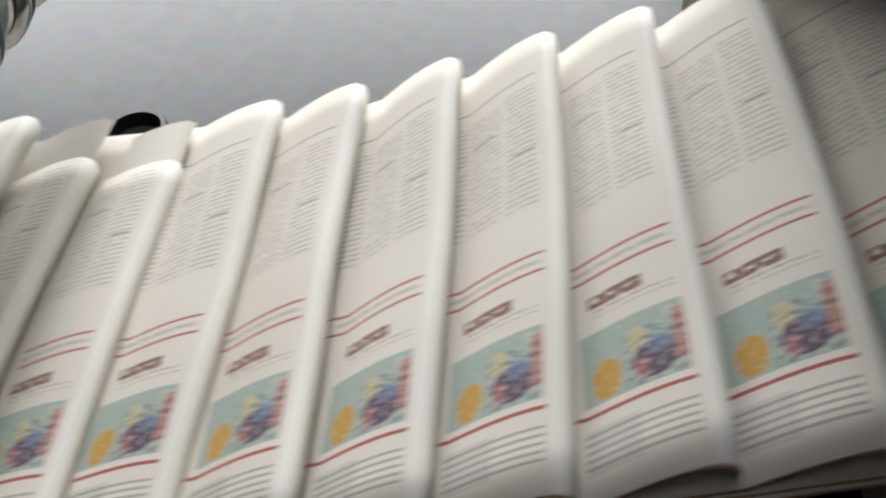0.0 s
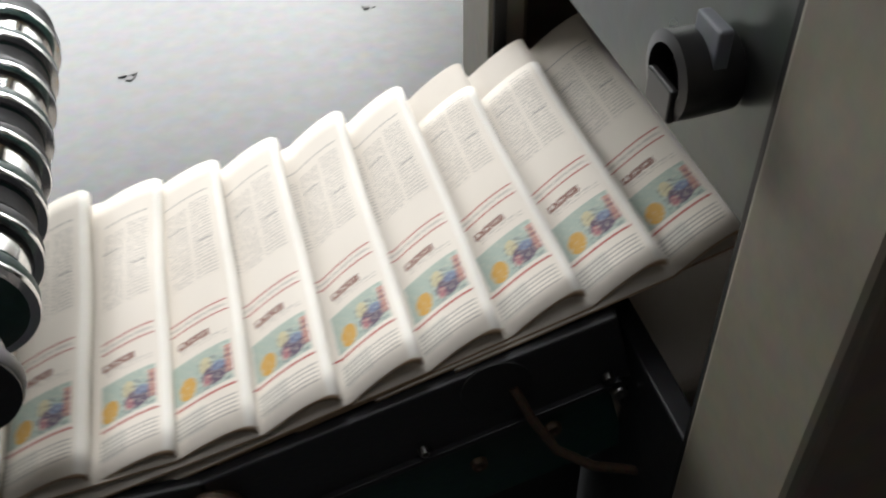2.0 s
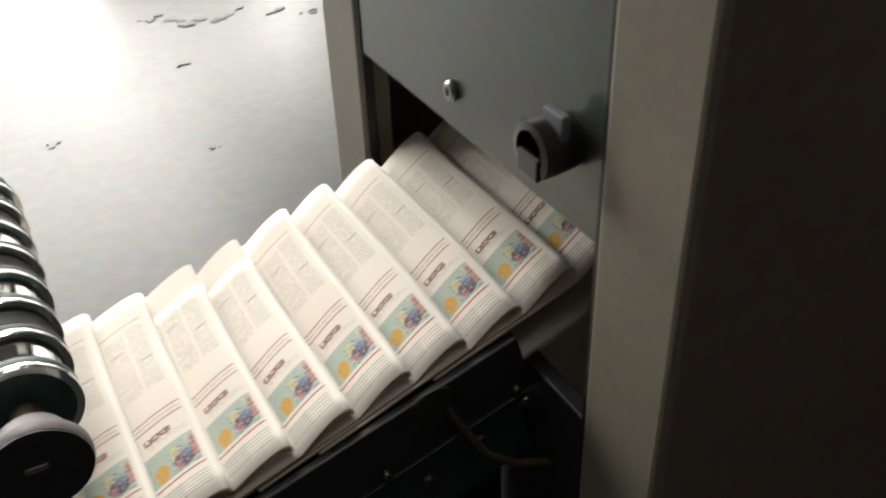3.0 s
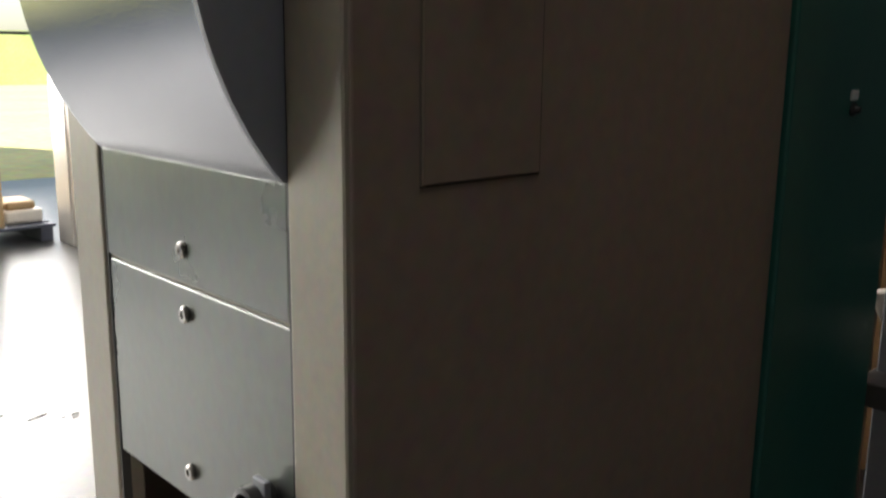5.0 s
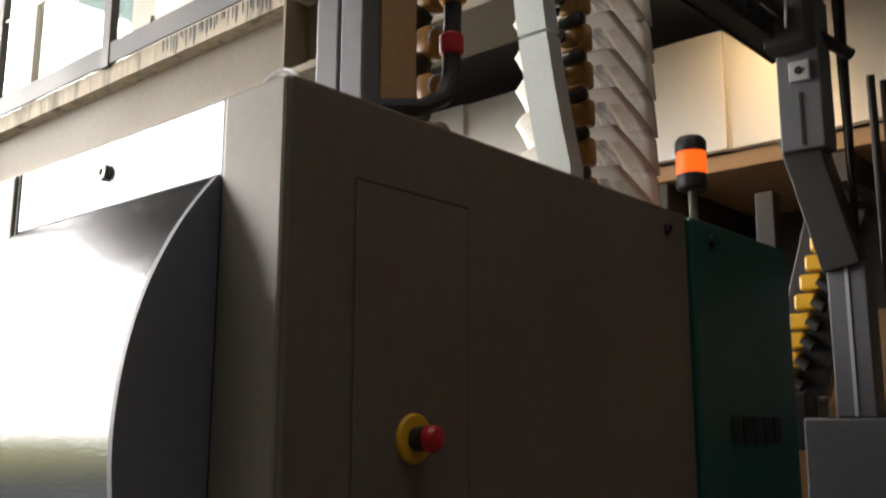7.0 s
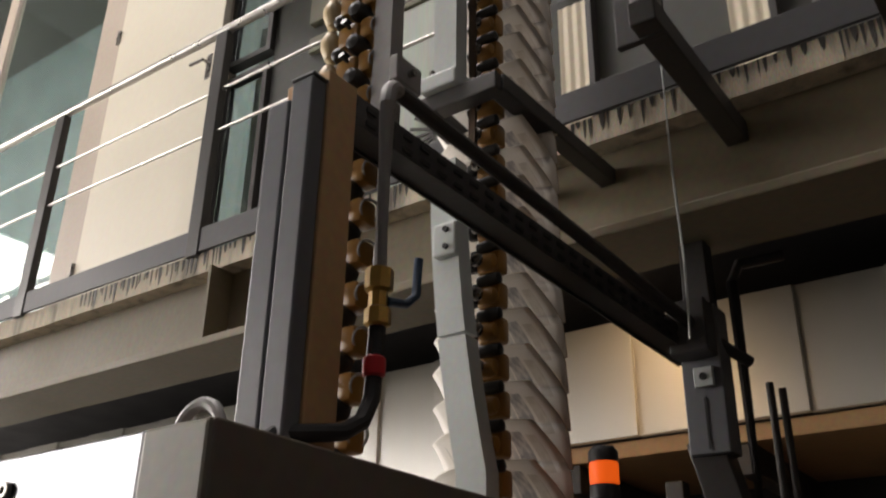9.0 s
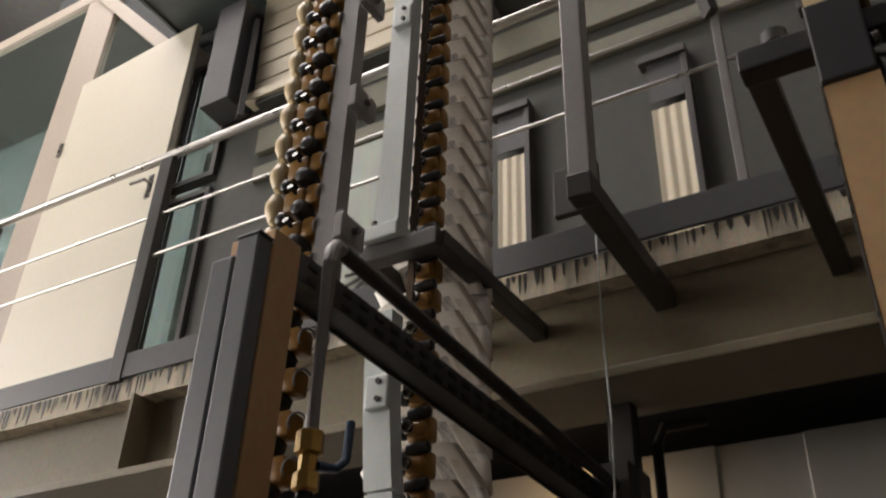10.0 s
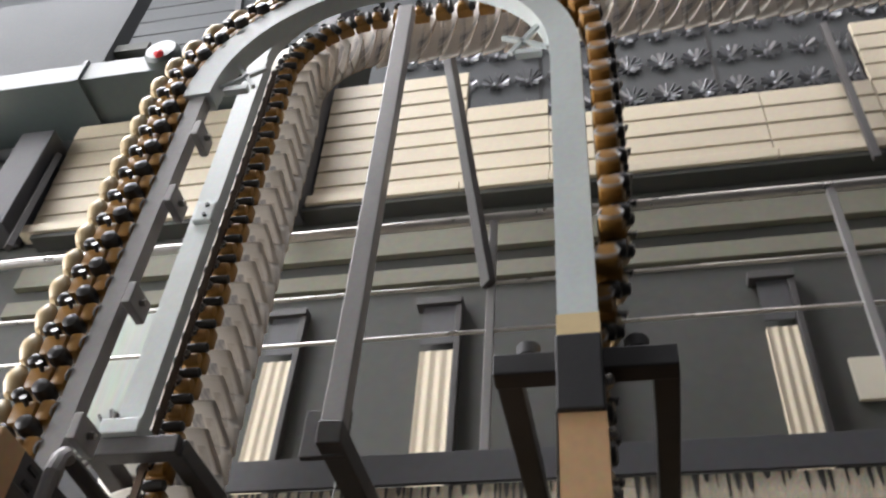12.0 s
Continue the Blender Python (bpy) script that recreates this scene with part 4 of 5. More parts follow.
def paper_strand_rail():
    c = thing("paper_strand_rail", "pale grey box rail of the paper gripper strand", "conveyor rail", at=(STRAND_X - 0.08, 0.40, 2.0))
    x = STRAND_X - 0.095
    yr = RAIL_Y

    def run(z0, z1, w, n=2):
        pts, acr = [], []
        for i in range(n + 1):
            z = z0 + (z1 - z0) * i / n
            pts.append((x, yr - 0.085 * lean(z), z))
            acr.append((0, 1, 0))
        return rail_sweep(B(), pts, acr, w, 0.05)

    part("rail", run(3.33, 4.98, 0.072), M_RAIL, c, "pale blue-grey rail")
    part("rail", run(2.62, 3.08, 0.075, 6), M_RAIL, c, "off-white rail section")
    part("rail", run(2.0, 2.612, 0.075, 10), M_RAIL, c, "off-white rail section")
    pts, acr = [], []
    for i in range(13):
        a = math.pi / 2 * i / 12
        o = Vector((0, math.cos(a), math.sin(a)))
        pts.append(Vector((x, yr - R_BEND, 4.98)) + o * R_BEND)
        acr.append(o)
    part("bend", rail_sweep(B(), pts, acr, 0.06, 0.05), M_RAIL, c, "curved rail", smooth=True)
    zt = 4.98 + R_BEND
    part("rail", box(B(), x - 0.025, x + 0.025, -8, yr - R_BEND, zt - 0.03, zt + 0.03), M_RAIL, c)
    part("foot_block", box(B(), x - 0.05, x + 0.03, yr - 0.05, yr + 0.06, 3.29, 3.335, 0.004), M_RAIL, c)
    part("foot_bolt", rod(B(), (x - 0.03, yr + 0.035, 3.332), (x - 0.03, yr + 0.035, 3.36), 0.008), M_SCREW, c)
    for z in (2.86, 4.12):
        sh = 0.085 * lean(z)
        b = part("joint_block", box(B(), x - 0.045, x - 0.02, yr - 0.045 - sh, yr + 0.02 - sh, z - 0.05, z + 0.035, 0.005), M_RAIL, c)
        for dz in (-0.03, 0.015):
            part("bolt", rod(B(), (x - 0.045, yr - 0.02 - sh, z + dz), (x - 0.053, yr - 0.02 - sh, z + dz), 0.007), M_INK, b)
    part("side_strip", box(B(), x + 0.028, x + 0.034, yr - 0.06, yr - 0.04, 3.1, 4.98), M_RUST, c)


paper_strand_rail()


# ---- column, pipe and valve on the cabinet roof ----
def column():
    c = thing("conveyor_column", "blue-grey double box column with an ochre face standing on the cabinet roof", "column", at=(0.2, 0.2, HC))
    part("box_section", box(B(), 0.211, 0.246, 0.152, 0.202, HC - 0.002, 2.80, 0.004), M_COLUMN, c)
    part("box_section", box(B(), 0.211, 0.246, 0.10, 0.148, HC - 0.002, 2.83, 0.004), M_COLUMN, c)
    part("ochre_face", box(B(), 0.249, 0.322, 0.098, 0.20, HC - 0.002, 2.862, 0.003), M_BROWN, c, "ochre painted face")
    part("guide", box(B(), 0.326, 0.36, 0.16, 0.19, HC - 0.1, 2.86, 0.003), M_BEAM, c)
    part("cap", box(B(), 0.209, 0.248, 0.097, 0.150, 2.831, 2.836, 0.002), M_COLUMN, c)
    p = thing("air_pipe", "thin brown-grey compressed air pipe with an elbow and a brass valve", "pipe", at=(0.37, 0.08, HC))
    part("riser", sweep(B(), [(0.375, 0.072, 2.42), (0.375, 0.072, 2.85), (0.378, 0.072, 2.88), (0.39, 0.074, 2.895), (0.42, 0.08, 2.90)], 0.015), M_RAILGREY, p, smooth=True)
    part("branch", sweep(B(), [(0.41, 0.08, 2.90), (1.45, -0.06, 2.735), (1.55, -0.10, 2.70), (1.62, -0.14, 2.67)], 0.016), M_BEAM, p, smooth=True)
    v = part("valve", lathe(B(), [(0.016, 0), (0.022, 0.004), (0.022, 0.03), (0.016, 0.034), (0.016, 0.06), (0.024, 0.064), (0.024, 0.10), (0.016, 0.104)], (0.375, 0.072, 2.42), (0, 0, 1), 8), M_BRASS, p, "tarnished brass ball valve", smooth=True)
    part("lever", sweep(B(), [(0.385, 0.06, 2.465), (0.42, 0.05, 2.47), (0.44, 0.045, 2.49), (0.445, 0.045, 2.56)], 0.008), M_BLUE, v, "blue lever", smooth=True)
    part("coupling", lathe(B(), [(0.015, 0), (0.019, 0.004), (0.019, 0.03), (0.015, 0.034)], (0.372, 0.072, 2.335), (0, 0, 1), 16), M_RED, p, "red hose coupling", smooth=True)
    part("hose", sweep(B(), [(0.375, 0.072, 2.42), (0.372, 0.072, 2.34), (0.37, 0.072, 2.30), (0.35, 0.072, 2.26), (0.31, 0.075, 2.235), (0.26, 0.09, 2.225), (0.22, 0.12, 2.22), (0.18, 0.16, 2.17)], 0.014), M_RUBBER, p, "black rubber hose", smooth=True)


column()


# ---- mezzanine ----
XE, XW, ZF = 1.40, 2.00, 3.45


def mezzanine():
    setting("mezzanine_floor", box(B(), 1.40, 6.2, -9, 9, 3.32, 3.41), M_STREAK, "stained pale concrete edge of the mezzanine floor")
    rnd = random.Random(11)
    bm, y = B(), 2.6
    while y > -3.2:
        w, h = rnd.uniform(0.004, 0.020), rnd.uniform(0.02, 0.088)
        x0 = 1.3985 - rnd.uniform(0, 0.001)
        prism(bm, [(y, 3.409), (y - w, 3.409), (y - w * 0.8, 3.409 - h * 0.7), (y - w * 0.5, 3.409 - h), (y - w * 0.2, 3.409 - h * 0.6)], lambda a, b, dd: Vector((x0 + dd, a, b)), 0.003)
        y -= w + rnd.uniform(0.002, 0.034)
    tagged(part("drip_stain", bm, M_STAIN), "dark drip stains down the pale concrete edge", "stain", kind="stuff")
    setting("kickplate", box(B(), 1.385, 1.398, -9, 9, 3.412, 3.515, 0.002), M_KICK, "charcoal steel kickplate along the mezzanine edge")
    bm = B()
    box(bm, 1.47, 1.50, -9, 9, 3.03, 3.318)
    box(bm, 1.34, 1.62, -9, 9, 2.99, 3.02, 0.004)
    setting("beam", bm, M_BEIGEBEAM, "beige steel edge beam under the mezzanine, dusty")
    for y in (-3.0, 1.72, 4.6):
        setting("beam_stiffener", box(B(), 1.36, 1.47, y, y + 0.012, 3.02, 3.318), M_BEIGEBEAM, "beige steel web stiffener")
    setting("soffit", box(B(), 1.62, 6.2, -9, 9, 3.24, 3.318), M_BEAM, "dark underside of the mezzanine")
    # railing
    r = thing("railing", "bare steel tube handrail with two thin wires on dark posts", "railing", at=(XE, 0, ZF))
    part("handrail", rod(B(), (XE, -9, 4.50), (XE, 9, 4.50), 0.020, 16), M_HANDRAIL, r, smooth=True)
    for z in (4.18, 3.97):
        part("wire", rod(B(), (XE, -9, z), (XE, 9, z), 0.007, 8), M_HANDRAIL, r, "thin steel rod", smooth=True)
    for y in (5.4, 4.25, 3.06, 1.88):
        part("post", box(B(), XE - 0.02, XE + 0.02, y - 0.035, y + 0.035, 3.40, 4.48, 0.003), M_BEAM, r, "dark flat steel post")
    for y in (-0.505, -1.66, -2.8, -4.0):
        part("post", box(B(), XE - 0.012, XE + 0.012, y - 0.014, y + 0.014, 3.42, 4.49, 0.003), M_RAILGREY, r, "slim grey steel post")
    # wall behind the walkway
    bm = B()
    box(bm, XW, XW + 0.15, -9, 1.9, ZF - 0.04, 5.25)
    box(bm, XW, XW + 0.15, 1.9, 2.235, ZF - 0.04, 5.9)
    box(bm, XW, XW + 0.15, 4.1, 9, ZF - 0.04, 3.6)
    setting("wall_walkway", bm, M_WALL, "dark green-grey wall along the walkway")
    for z, d, h, mt in ((5.25, 0.10, 0.03, M_WALL), (5.10, 0.04, 0.165, M_OLIVE), (4.85, 0.03, 0.09, M_OLIVE)):
        setting("ledge", box(B(), XW - d, XW - 0.002, -9, 1.95, z - h, z, 0.004), mt, "painted ledge along the walkway wall")
    for y0, y1 in ((0.545, 0.423), (-0.12, -0.255), (-1.458, -1.571), (-0.74, -0.80)):
        w = thing("corrugated_strip", "pale corrugated vertical strip in a dark recessed frame", "panel", "strips in the walkway wall", at=(XW, (y0 + y1) / 2, ZF))
        bm = B()
        poly = [(y0 + (y1 - y0) * i / 24, 0.004 * (0.5 - 0.5 * math.cos(i * math.pi / 4))) for i in range(25)]
        poly += [(y1, 0.03), (y0, 0.03)]
        prism(bm, [(a, b) for a, b in poly], lambda a, b, dd: Vector((XW - 0.035 + b, a, ZF - 0.04 + dd)), 0.96)
        part("strip", bm, M_SLAT, w)
        bm = B()
        box(bm, XW - 0.05, XW - 0.002, y1 - 0.03, y1 - 0.004, ZF - 0.04, 4.60, 0.003)
        part("jamb", bm, M_BEAM, w)
        part("lintel", box(B(), XW - 0.06, XW - 0.002, y1 - 0.03, y0 + 0.03, 4.602, 4.64, 0.003), M_BEAM, w)
        # flat dark plate paints in the recess's shade above the strip
        part("recess_shade", box(B(), XW - 0.04, XW - 0.036, y1, y0, 4.40, 4.60), M_KICK, w)
    s = thing("notice_board", "plain white board on the walkway wall", "board", at=(XW, -1.8, 4.1))
    part("board", box(B(), XW - 0.02, XW - 0.003, -2.05, -1.715, 4.03, 4.215, 0.003), M_DOOR, s)


mezzanine()


def glazed_office():
    """The glazed partition with its open door at the end of the walkway."""
    w = thing("glazed_partition", "glazed office partition with pale beige frames", "partition", at=(XW, 3.5, ZF))
    def fr(y0, y1, z0, z1, dx=0.06):
        return part("frame_bar", box(B(), XW - dx / 2, XW + dx / 2, y0, y1, z0, z1, 0.004), M_FRAME, w)
    zt = 7.08
    for y in (3.62, 5.2, 7.0, 8.9):
        fr(y - 0.06, y + 0.06, ZF - 0.04, zt)
    fr(3.62, 8.9, zt, zt + 0.1)
    fr(2.575, 2.60, ZF - 0.04, 6.0, 0.1)
    fr(3.68, 3.90, ZF - 0.04, zt, 0.05)
    fr(2.62, 3.56, 6.0, 6.06, 0.08)
    part("frame_bar", bar(B(), (XW - 0.02, 2.84, 6.10), (XW - 0.02, 3.79, 7.12), 0.06, 0.09, 0.004), M_FRAME, w, "sloping beige frame bar")
    tr = part("pane", prism(B(), [(2.92, 6.062), (3.558, 6.062), (3.558, 6.78)], lambda a, b, dd: Vector((XW - 0.004 + dd, a, b)), 0.008), M_GLASS, w, "greenish reflective glass pane")
    tr.visible_shadow = False
    setting("wall_gable", prism(B(), [(2.24, 6.064), (2.88, 6.064), (3.80, 7.06), (3.80, 8.0), (2.24, 8.0)], lambda a, b, dd: Vector((XW + 0.02 + dd, a, b)), 0.12), M_FOAM, "dark grey wall above the office door")
    for a, b in ((3.905, 5.14), (5.26, 6.94), (7.06, 8.84)):
        g = part("pane", box(B(), XW - 0.004, XW + 0.004, a, b, ZF, zt), M_GLASS, w, "greenish reflective glass pane")
        g.visible_shadow = False
    setting("office_back", box(B(), 2.9, 3.0, 2.0, 9, ZF, 7.6), M_OFFICE, "pale back wall of the glazed office")
    # unseen sheet, added to block overhead light from the office back wall
    setting("office_ceiling", box(B(), XW + 0.06, 2.898, 2.0, 9, 7.2, 7.28), M_WALL, "unseen dark sheet added to keep overhead light out of the glazed office")
    # open door leaf, hinged at the partition post
    d = thing("door", "cream flush door standing open onto the walkway", "door", at=(XW, 3.55, ZF))
    ax, ay, bx, by = XW - 0.05, 3.58, XW - 0.10, 2.53
    part("leaf", bar(B(), (ax, ay, (ZF + 6.1) / 2), (bx, by, (ZF + 6.1) / 2), 0.045, 6.1 - ZF, 0.004), M_DOOR, d)
    dx, dy = (bx - ax), (by - ay)
    hx, hy = ax + dx * 0.93 - 0.035, ay + dy * 0.93
    part("handle", sweep(B(), [(hx + 0.02, hy, 4.92), (hx - 0.03, hy, 4.92), (hx - 0.035, hy + 0.10, 4.92)], 0.009), M_SCREW, d, "steel lever handle", smooth=True)
    part("handle_plate", box(B(), hx + 0.008, hx + 0.02, hy - 0.02, hy + 0.02, 4.82, 4.98, 0.003), M_SCREW, d)
    for z in (3.9, 5.5):
        part("hinge", rod(B(), (ax - 0.03, ay + 0.01, z), (ax - 0.03, ay + 0.01, z + 0.10), 0.012), M_SCREW, d, smooth=True)
    # framed window beside the doorway
    win = thing("side_window", "small dark-framed window with green curtains behind", "window", at=(XW, 2.2, 4.5))
    for (a, b, z0, z1) in ((2.24, 2.57, 3.42, 4.84), (2.24, 2.57, 4.92, 5.82)):
        bm = B()
        box(bm, XW - 0.03, XW + 0.03, a, a + 0.03, z0, z1)
        box(bm, XW - 0.03, XW + 0.03, b - 0.03, b, z0, z1)
        box(bm, XW - 0.03, XW + 0.03, a + 0.031, b - 0.031, z0, z0 + 0.03)
        box(bm, XW - 0.03, XW + 0.03, a + 0.031, b - 0.031, z1 - 0.03, z1)
        f = part("window_frame", bm, M_BEAM, win)
        g = part("pane", box(B(), XW - 0.004, XW + 0.004, a + 0.031, b - 0.031, z0 + 0.03, z1 - 0.03), M_GLASS, f)
        g.visible_shadow = False
    cu = B()
    pts = [(2.1 + 0.02 * i, 0.02 * (i % 2)) for i in range(26)]
    prism(cu, pts + [(2.6, 0.06), (2.1, 0.06)], lambda a, b, dd: Vector((XW + 0.2 + b, a, 3.45 + dd)), 1.9)
    c = thing("curtain", "pale green pleated curtain behind the window", "curtain", at=(XW + 0.2, 2.2, 3.45))
    part("cloth", cu, M_CURTAIN, c)
    rg = thing("fan_grille", "round pale fan grille on the walkway wall", "grille", at=(XW, 1.05, 4.0))
    for i in range(20):
        a = 2 * math.pi * i / 20
        part("blade", bar(B(), (XW - 0.03, 1.12 + 0.04 * math.cos(a), 4.02 + 0.04 * math.sin(a)), (XW - 0.03, 1.12 + 0.17 * math.cos(a), 4.02 + 0.17 * math.sin(a)), 0.008, 0.012), M_BEAM, rg)
    part("plate", box(B(), XW - 0.02, XW - 0.003, 0.86, 1.40, 3.6, 4.75, 0.004), M_CURTAIN, rg)


glazed_office()


def board_panels():
    """Pale boards over the walkway, plank by plank."""
    for a, b, z0, z1, lab in ((2.02, 0.66, 5.32, 6.16, "warm pale wooden board panel above the walkway"), (0.50, -0.245, 5.32, 6.22, "warm pale wooden board panel above the walkway"), (-0.25, -0.66, 5.32, 5.92, "warm pale wooden board panel above the walkway"), (-0.664, -1.66, 5.32, 5.79, "bright pale wooden board panel above the walkway"), (-1.665, -2.16, 5.32, 5.79, "bright pale wooden board panel above the walkway"), (-2.166, -4.5, 5.32, 6.24, "bright pale tall wooden board panel above the walkway")):
        p = thing("board_panel", lab, "wall panel", "board panels", at=(XW, (a + b) / 2, z0))
        n = int(round((z1 - z0) / 0.118))
        h = (z1 - z0) / n
        for i in range(n):
            part("board", box(B(), XW - 0.055 - 0.006 * i, XW - 0.03 - 0.006 * i, b, a, z0 + i * h, z0 + (i + 1) * h - 0.006 - 0.003 * (i % 2), 0.002), M_SLAT, p)
        part("backing", box(B(), XW - 0.028, XW - 0.004, b, a, z0 - 0.06, z1), M_BEAM, p)
        part("cornice", box(B(), XW - 0.115, XW - 0.03, b, a, z0 - 0.066, z0 - 0.008, 0.004), M_SLAT, p)
    q = thing("wall_post", "slim dark steel post in front of the board panels", "post", at=(XW - 0.1, -2.0, 5.2))
    part("post", box(B(), XW - 0.14, XW - 0.11, -2.055, -2.02, 5.16, 6.2, 0.003), M_BEAM, q)
    v = thing("vertical_duct", "dark grey vertical duct between the board panels", "duct", at=(XW, 0.58, 5.2))
    part("duct", box(B(), XW - 0.22, XW - 0.03, 0.515, 0.64, 5.2, 7.2, 0.006), M_KICK, v)
    u = thing("upper_boards", "dark board wall set back above the duct", "wall panel", at=(2.9, 3.0, 8.2))
    for i in range(12):
        part("board", box(B(), 2.9, 2.93, 0.8, 6.0, 8.2 + 0.23 * i, 8.415 + 0.23 * i, 0.003), M_FOAM, u)
    part("backing", box(B(), 2.94, 6.2, 0.8, 6.0, 8.0, 11.0), M_WALL, u)
    for y in (4.2, 3.0, 1.9):
        part("strut", bar(B(), (2.85, y, 8.0), (2.85, y + 0.25, 9.6), 0.05, 0.05), M_KICK, u)
    d = thing("ventilation_duct", "teal-grey rectangular ventilation duct with flanged joints", "duct", at=(XW, 3.0, 5.9))
    part("duct", box(B(), 1.62, XW + 0.015, 0.72, 2.78, 6.18, 6.34, 0.006), M_DUCT, d)
    for y in (0.74, 1.3, 1.9, 2.76):
        part("flange", box(B(), 1.605, XW + 0.015, y - 0.012, y + 0.012, 6.165, 6.355, 0.002), M_DUCT, d)
    a = thing("alarm_lamp", "round grey alarm housing with a red lens on the duct", "alarm", at=(XW - 0.25, 1.41, 6.0))
    part("housing", lathe(B(), [(0.10, 0), (0.10, 0.05), (0.085, 0.07), (0.03, 0.075)], (1.62, 1.40, 6.27), (-1, 0, 0), 28), M_DUCT, a, smooth=True)
    part("lens", lathe(B(), [(0.025, 0), (0.025, 0.02), (0.012, 0.03)], (1.55, 1.39, 6.21), (-1, 0, 0), 16), M_RED, a, "red lens", smooth=True)
    s = thing("end_box", "dark boxed bracket beside the board panel", "bracket", at=(XW, 2.3, 5.4))
    part("box", box(B(), XW - 0.20, XW - 0.02, 2.06, 2.26, 5.25, 6.0, 0.005), M_KICK, s)
    part("strut", bar(B(), (XW - 0.16, 1.98, 5.1), (XW - 0.12, 2.03, 5.86), 0.03, 0.05), M_BEAM, s)


board_panels()


def foam_wall():
    f = thing("acoustic_panel", "dark acoustic panel studded with silver rosettes", "acoustic panel", at=(2.6, -1.0, 6.5))
    part("backing", box(B(), 2.6, 6.2, -4.2, 0.62, 6.0, 11.0), M_FOAM, f)
    bm = B()
    for i in range(12):
        a = 2 * math.pi * i / 12
        bar(bm, (0, 0.015 * math.cos(a), 0.015 * math.sin(a)), (-0.03, 0.092 * math.cos(a), 0.092 * math.sin(a)), 0.022, 0.006)
    lathe(bm, [(0.02, 0), (0.02, 0.012), (0.008, 0.02)], (0, 0, 0), (-1, 0, 0), 10)
    me = mesh_of(bm, "rosette", M_FOIL)
    for r in range(8):
        for k in range(20):
            o = new("rosette", me)
            o.parent = f
            o.matrix_parent_inverse = Matrix.Translation(f.location).inverted()
            o.matrix_basis = pose(2.595, 0.36 - 0.21 * k, 6.40 + 0.33 * r, 17 * (k + r), 0, 0)
    for y in (-0.55, -1.62, -2.7):
        part("joint", box(B(), 2.592, 2.599, y - 0.006, y + 0.006, 6.0, 8.6), M_INK, f)


foam_wall()


def brackets():
    """Steel arms that hold the conveyors off the mezzanine edge."""
    a = thing("strand_bracket", "dark steel bracket arm holding the paper strand", "bracket", "support arms", at=(1.35, 0.3, 3.3))
    part("cross_bar", bar(B(), (0.93, 0.425, 3.265), (0.93, 0.175, 3.265), 0.05, 0.05, 0.004), M_BEAM, a)
    part("arm", bar(B(), (0.93, 0.19, 3.265), (1.47, 0.15, 3.235), 0.05, 0.05, 0.004), M_BEAM, a)
    part("arm", bar(B(), (0.93, 0.40, 3.265), (1.47, 0.41, 3.235), 0.05, 0.05, 0.004), M_BEAM, a)
    h = thing("hanger_post", "grey steel hanger post with a dark foot arm", "post", "support arms", at=(0.83, -0.22, 3.2))
    part("post", box(B(), 0.805, 0.855, -0.283, -0.228, 3.18, 5.05, 0.004), M_RAILGREY, h)
    part("arm", bar(B(), (0.80, -0.255, 3.20), (1.47, -0.23, 3.25), 0.06, 0.06, 0.004), M_BEAM, h)
    part("cleat", box(B(), 0.855, 0.875, -0.28, -0.17, 3.17, 3.30, 0.003), M_BEAM, h)
    e = thing("arch_bracket", "black steel U-shaped frame holding the arch rail", "bracket", "support arms", at=(1.35, -0.8, 3.2))
    part("cross_bar", bar(B(), (0.55, -0.672, 3.14), (0.55, -1.024, 3.14), 0.05, 0.05, 0.004), M_BLACK, e)
    part("arm", bar(B(), (0.55, -0.70, 3.14), (1.47, -0.69, 3.23), 0.05, 0.05, 0.004), M_BLACK, e)
    part("arm", bar(B(), (0.55, -1.0, 3.14), (1.47, -1.0, 3.23), 0.05, 0.05, 0.004), M_BLACK, e)
    part("clamp", box(B(), 0.46, 0.56, -0.885, -0.80, 2.98, 3.150, 0.004), M_BLACK, e)
    for y in (-0.74, -0.95):
        part("rubber_pad", lathe(B(), [(0.02, 0), (0.024, 0.004), (0.024, 0.03), (0.02, 0.034)], (0.55, y, 3.165), (0, 0, 1), 16), M_RUBBER, e, smooth=True)
    s = thing("diagonal_strut", "slim dark diagonal strut in front of the railing", "strut", at=(1.3, -0.5, 4.5))
    part("strut", bar(B(), (1.375, -0.50, 4.15), (1.17, -0.28, 5.6), 0.05, 0.03, 0.003), M_BEAM, s)
    b = thing("cable_tray", "dark steel cable tray running back from the column", "cable tray", at=(0.9, 0.15, 2.8))
    ta, tb = Vector((0.34, 0.186, 2.850)), Vector((1.55, -0.01, 2.675))
    part("tray", bar(B(), ta, tb, 0.06, 0.008), M_BEAM, b)
    for dy in (-0.032, 0.032):
        part("flange", bar(B(), ta + Vector((0, dy, 0.022)), tb + Vector((0, dy, 0.022)), 0.005, 0.062), M_BEAM, b)
    for i in range(26):
        m = ta.lerp(tb, (i + 0.5) / 26)
        for k in (-0.004, 0.026):
            part("slot", bar(B(), m + Vector((-0.012, -0.0335, k + 0.012)), m + Vector((0.012, -0.0375, k + 0.008)), 0.004, 0.010), M_INK, b)
    part("hook", sweep(B(), [(0.72, 0.13, 2.83), (0.74, 0.16, 2.86), (0.80, 0.20, 2.87), (0.86, 0.20, 2.86)], 0.006), M_SCREW, b, smooth=True)
    p = thing("frame_post", "dark grey steel post with a bright square plate", "post", at=(1.52, -0.03, 0))
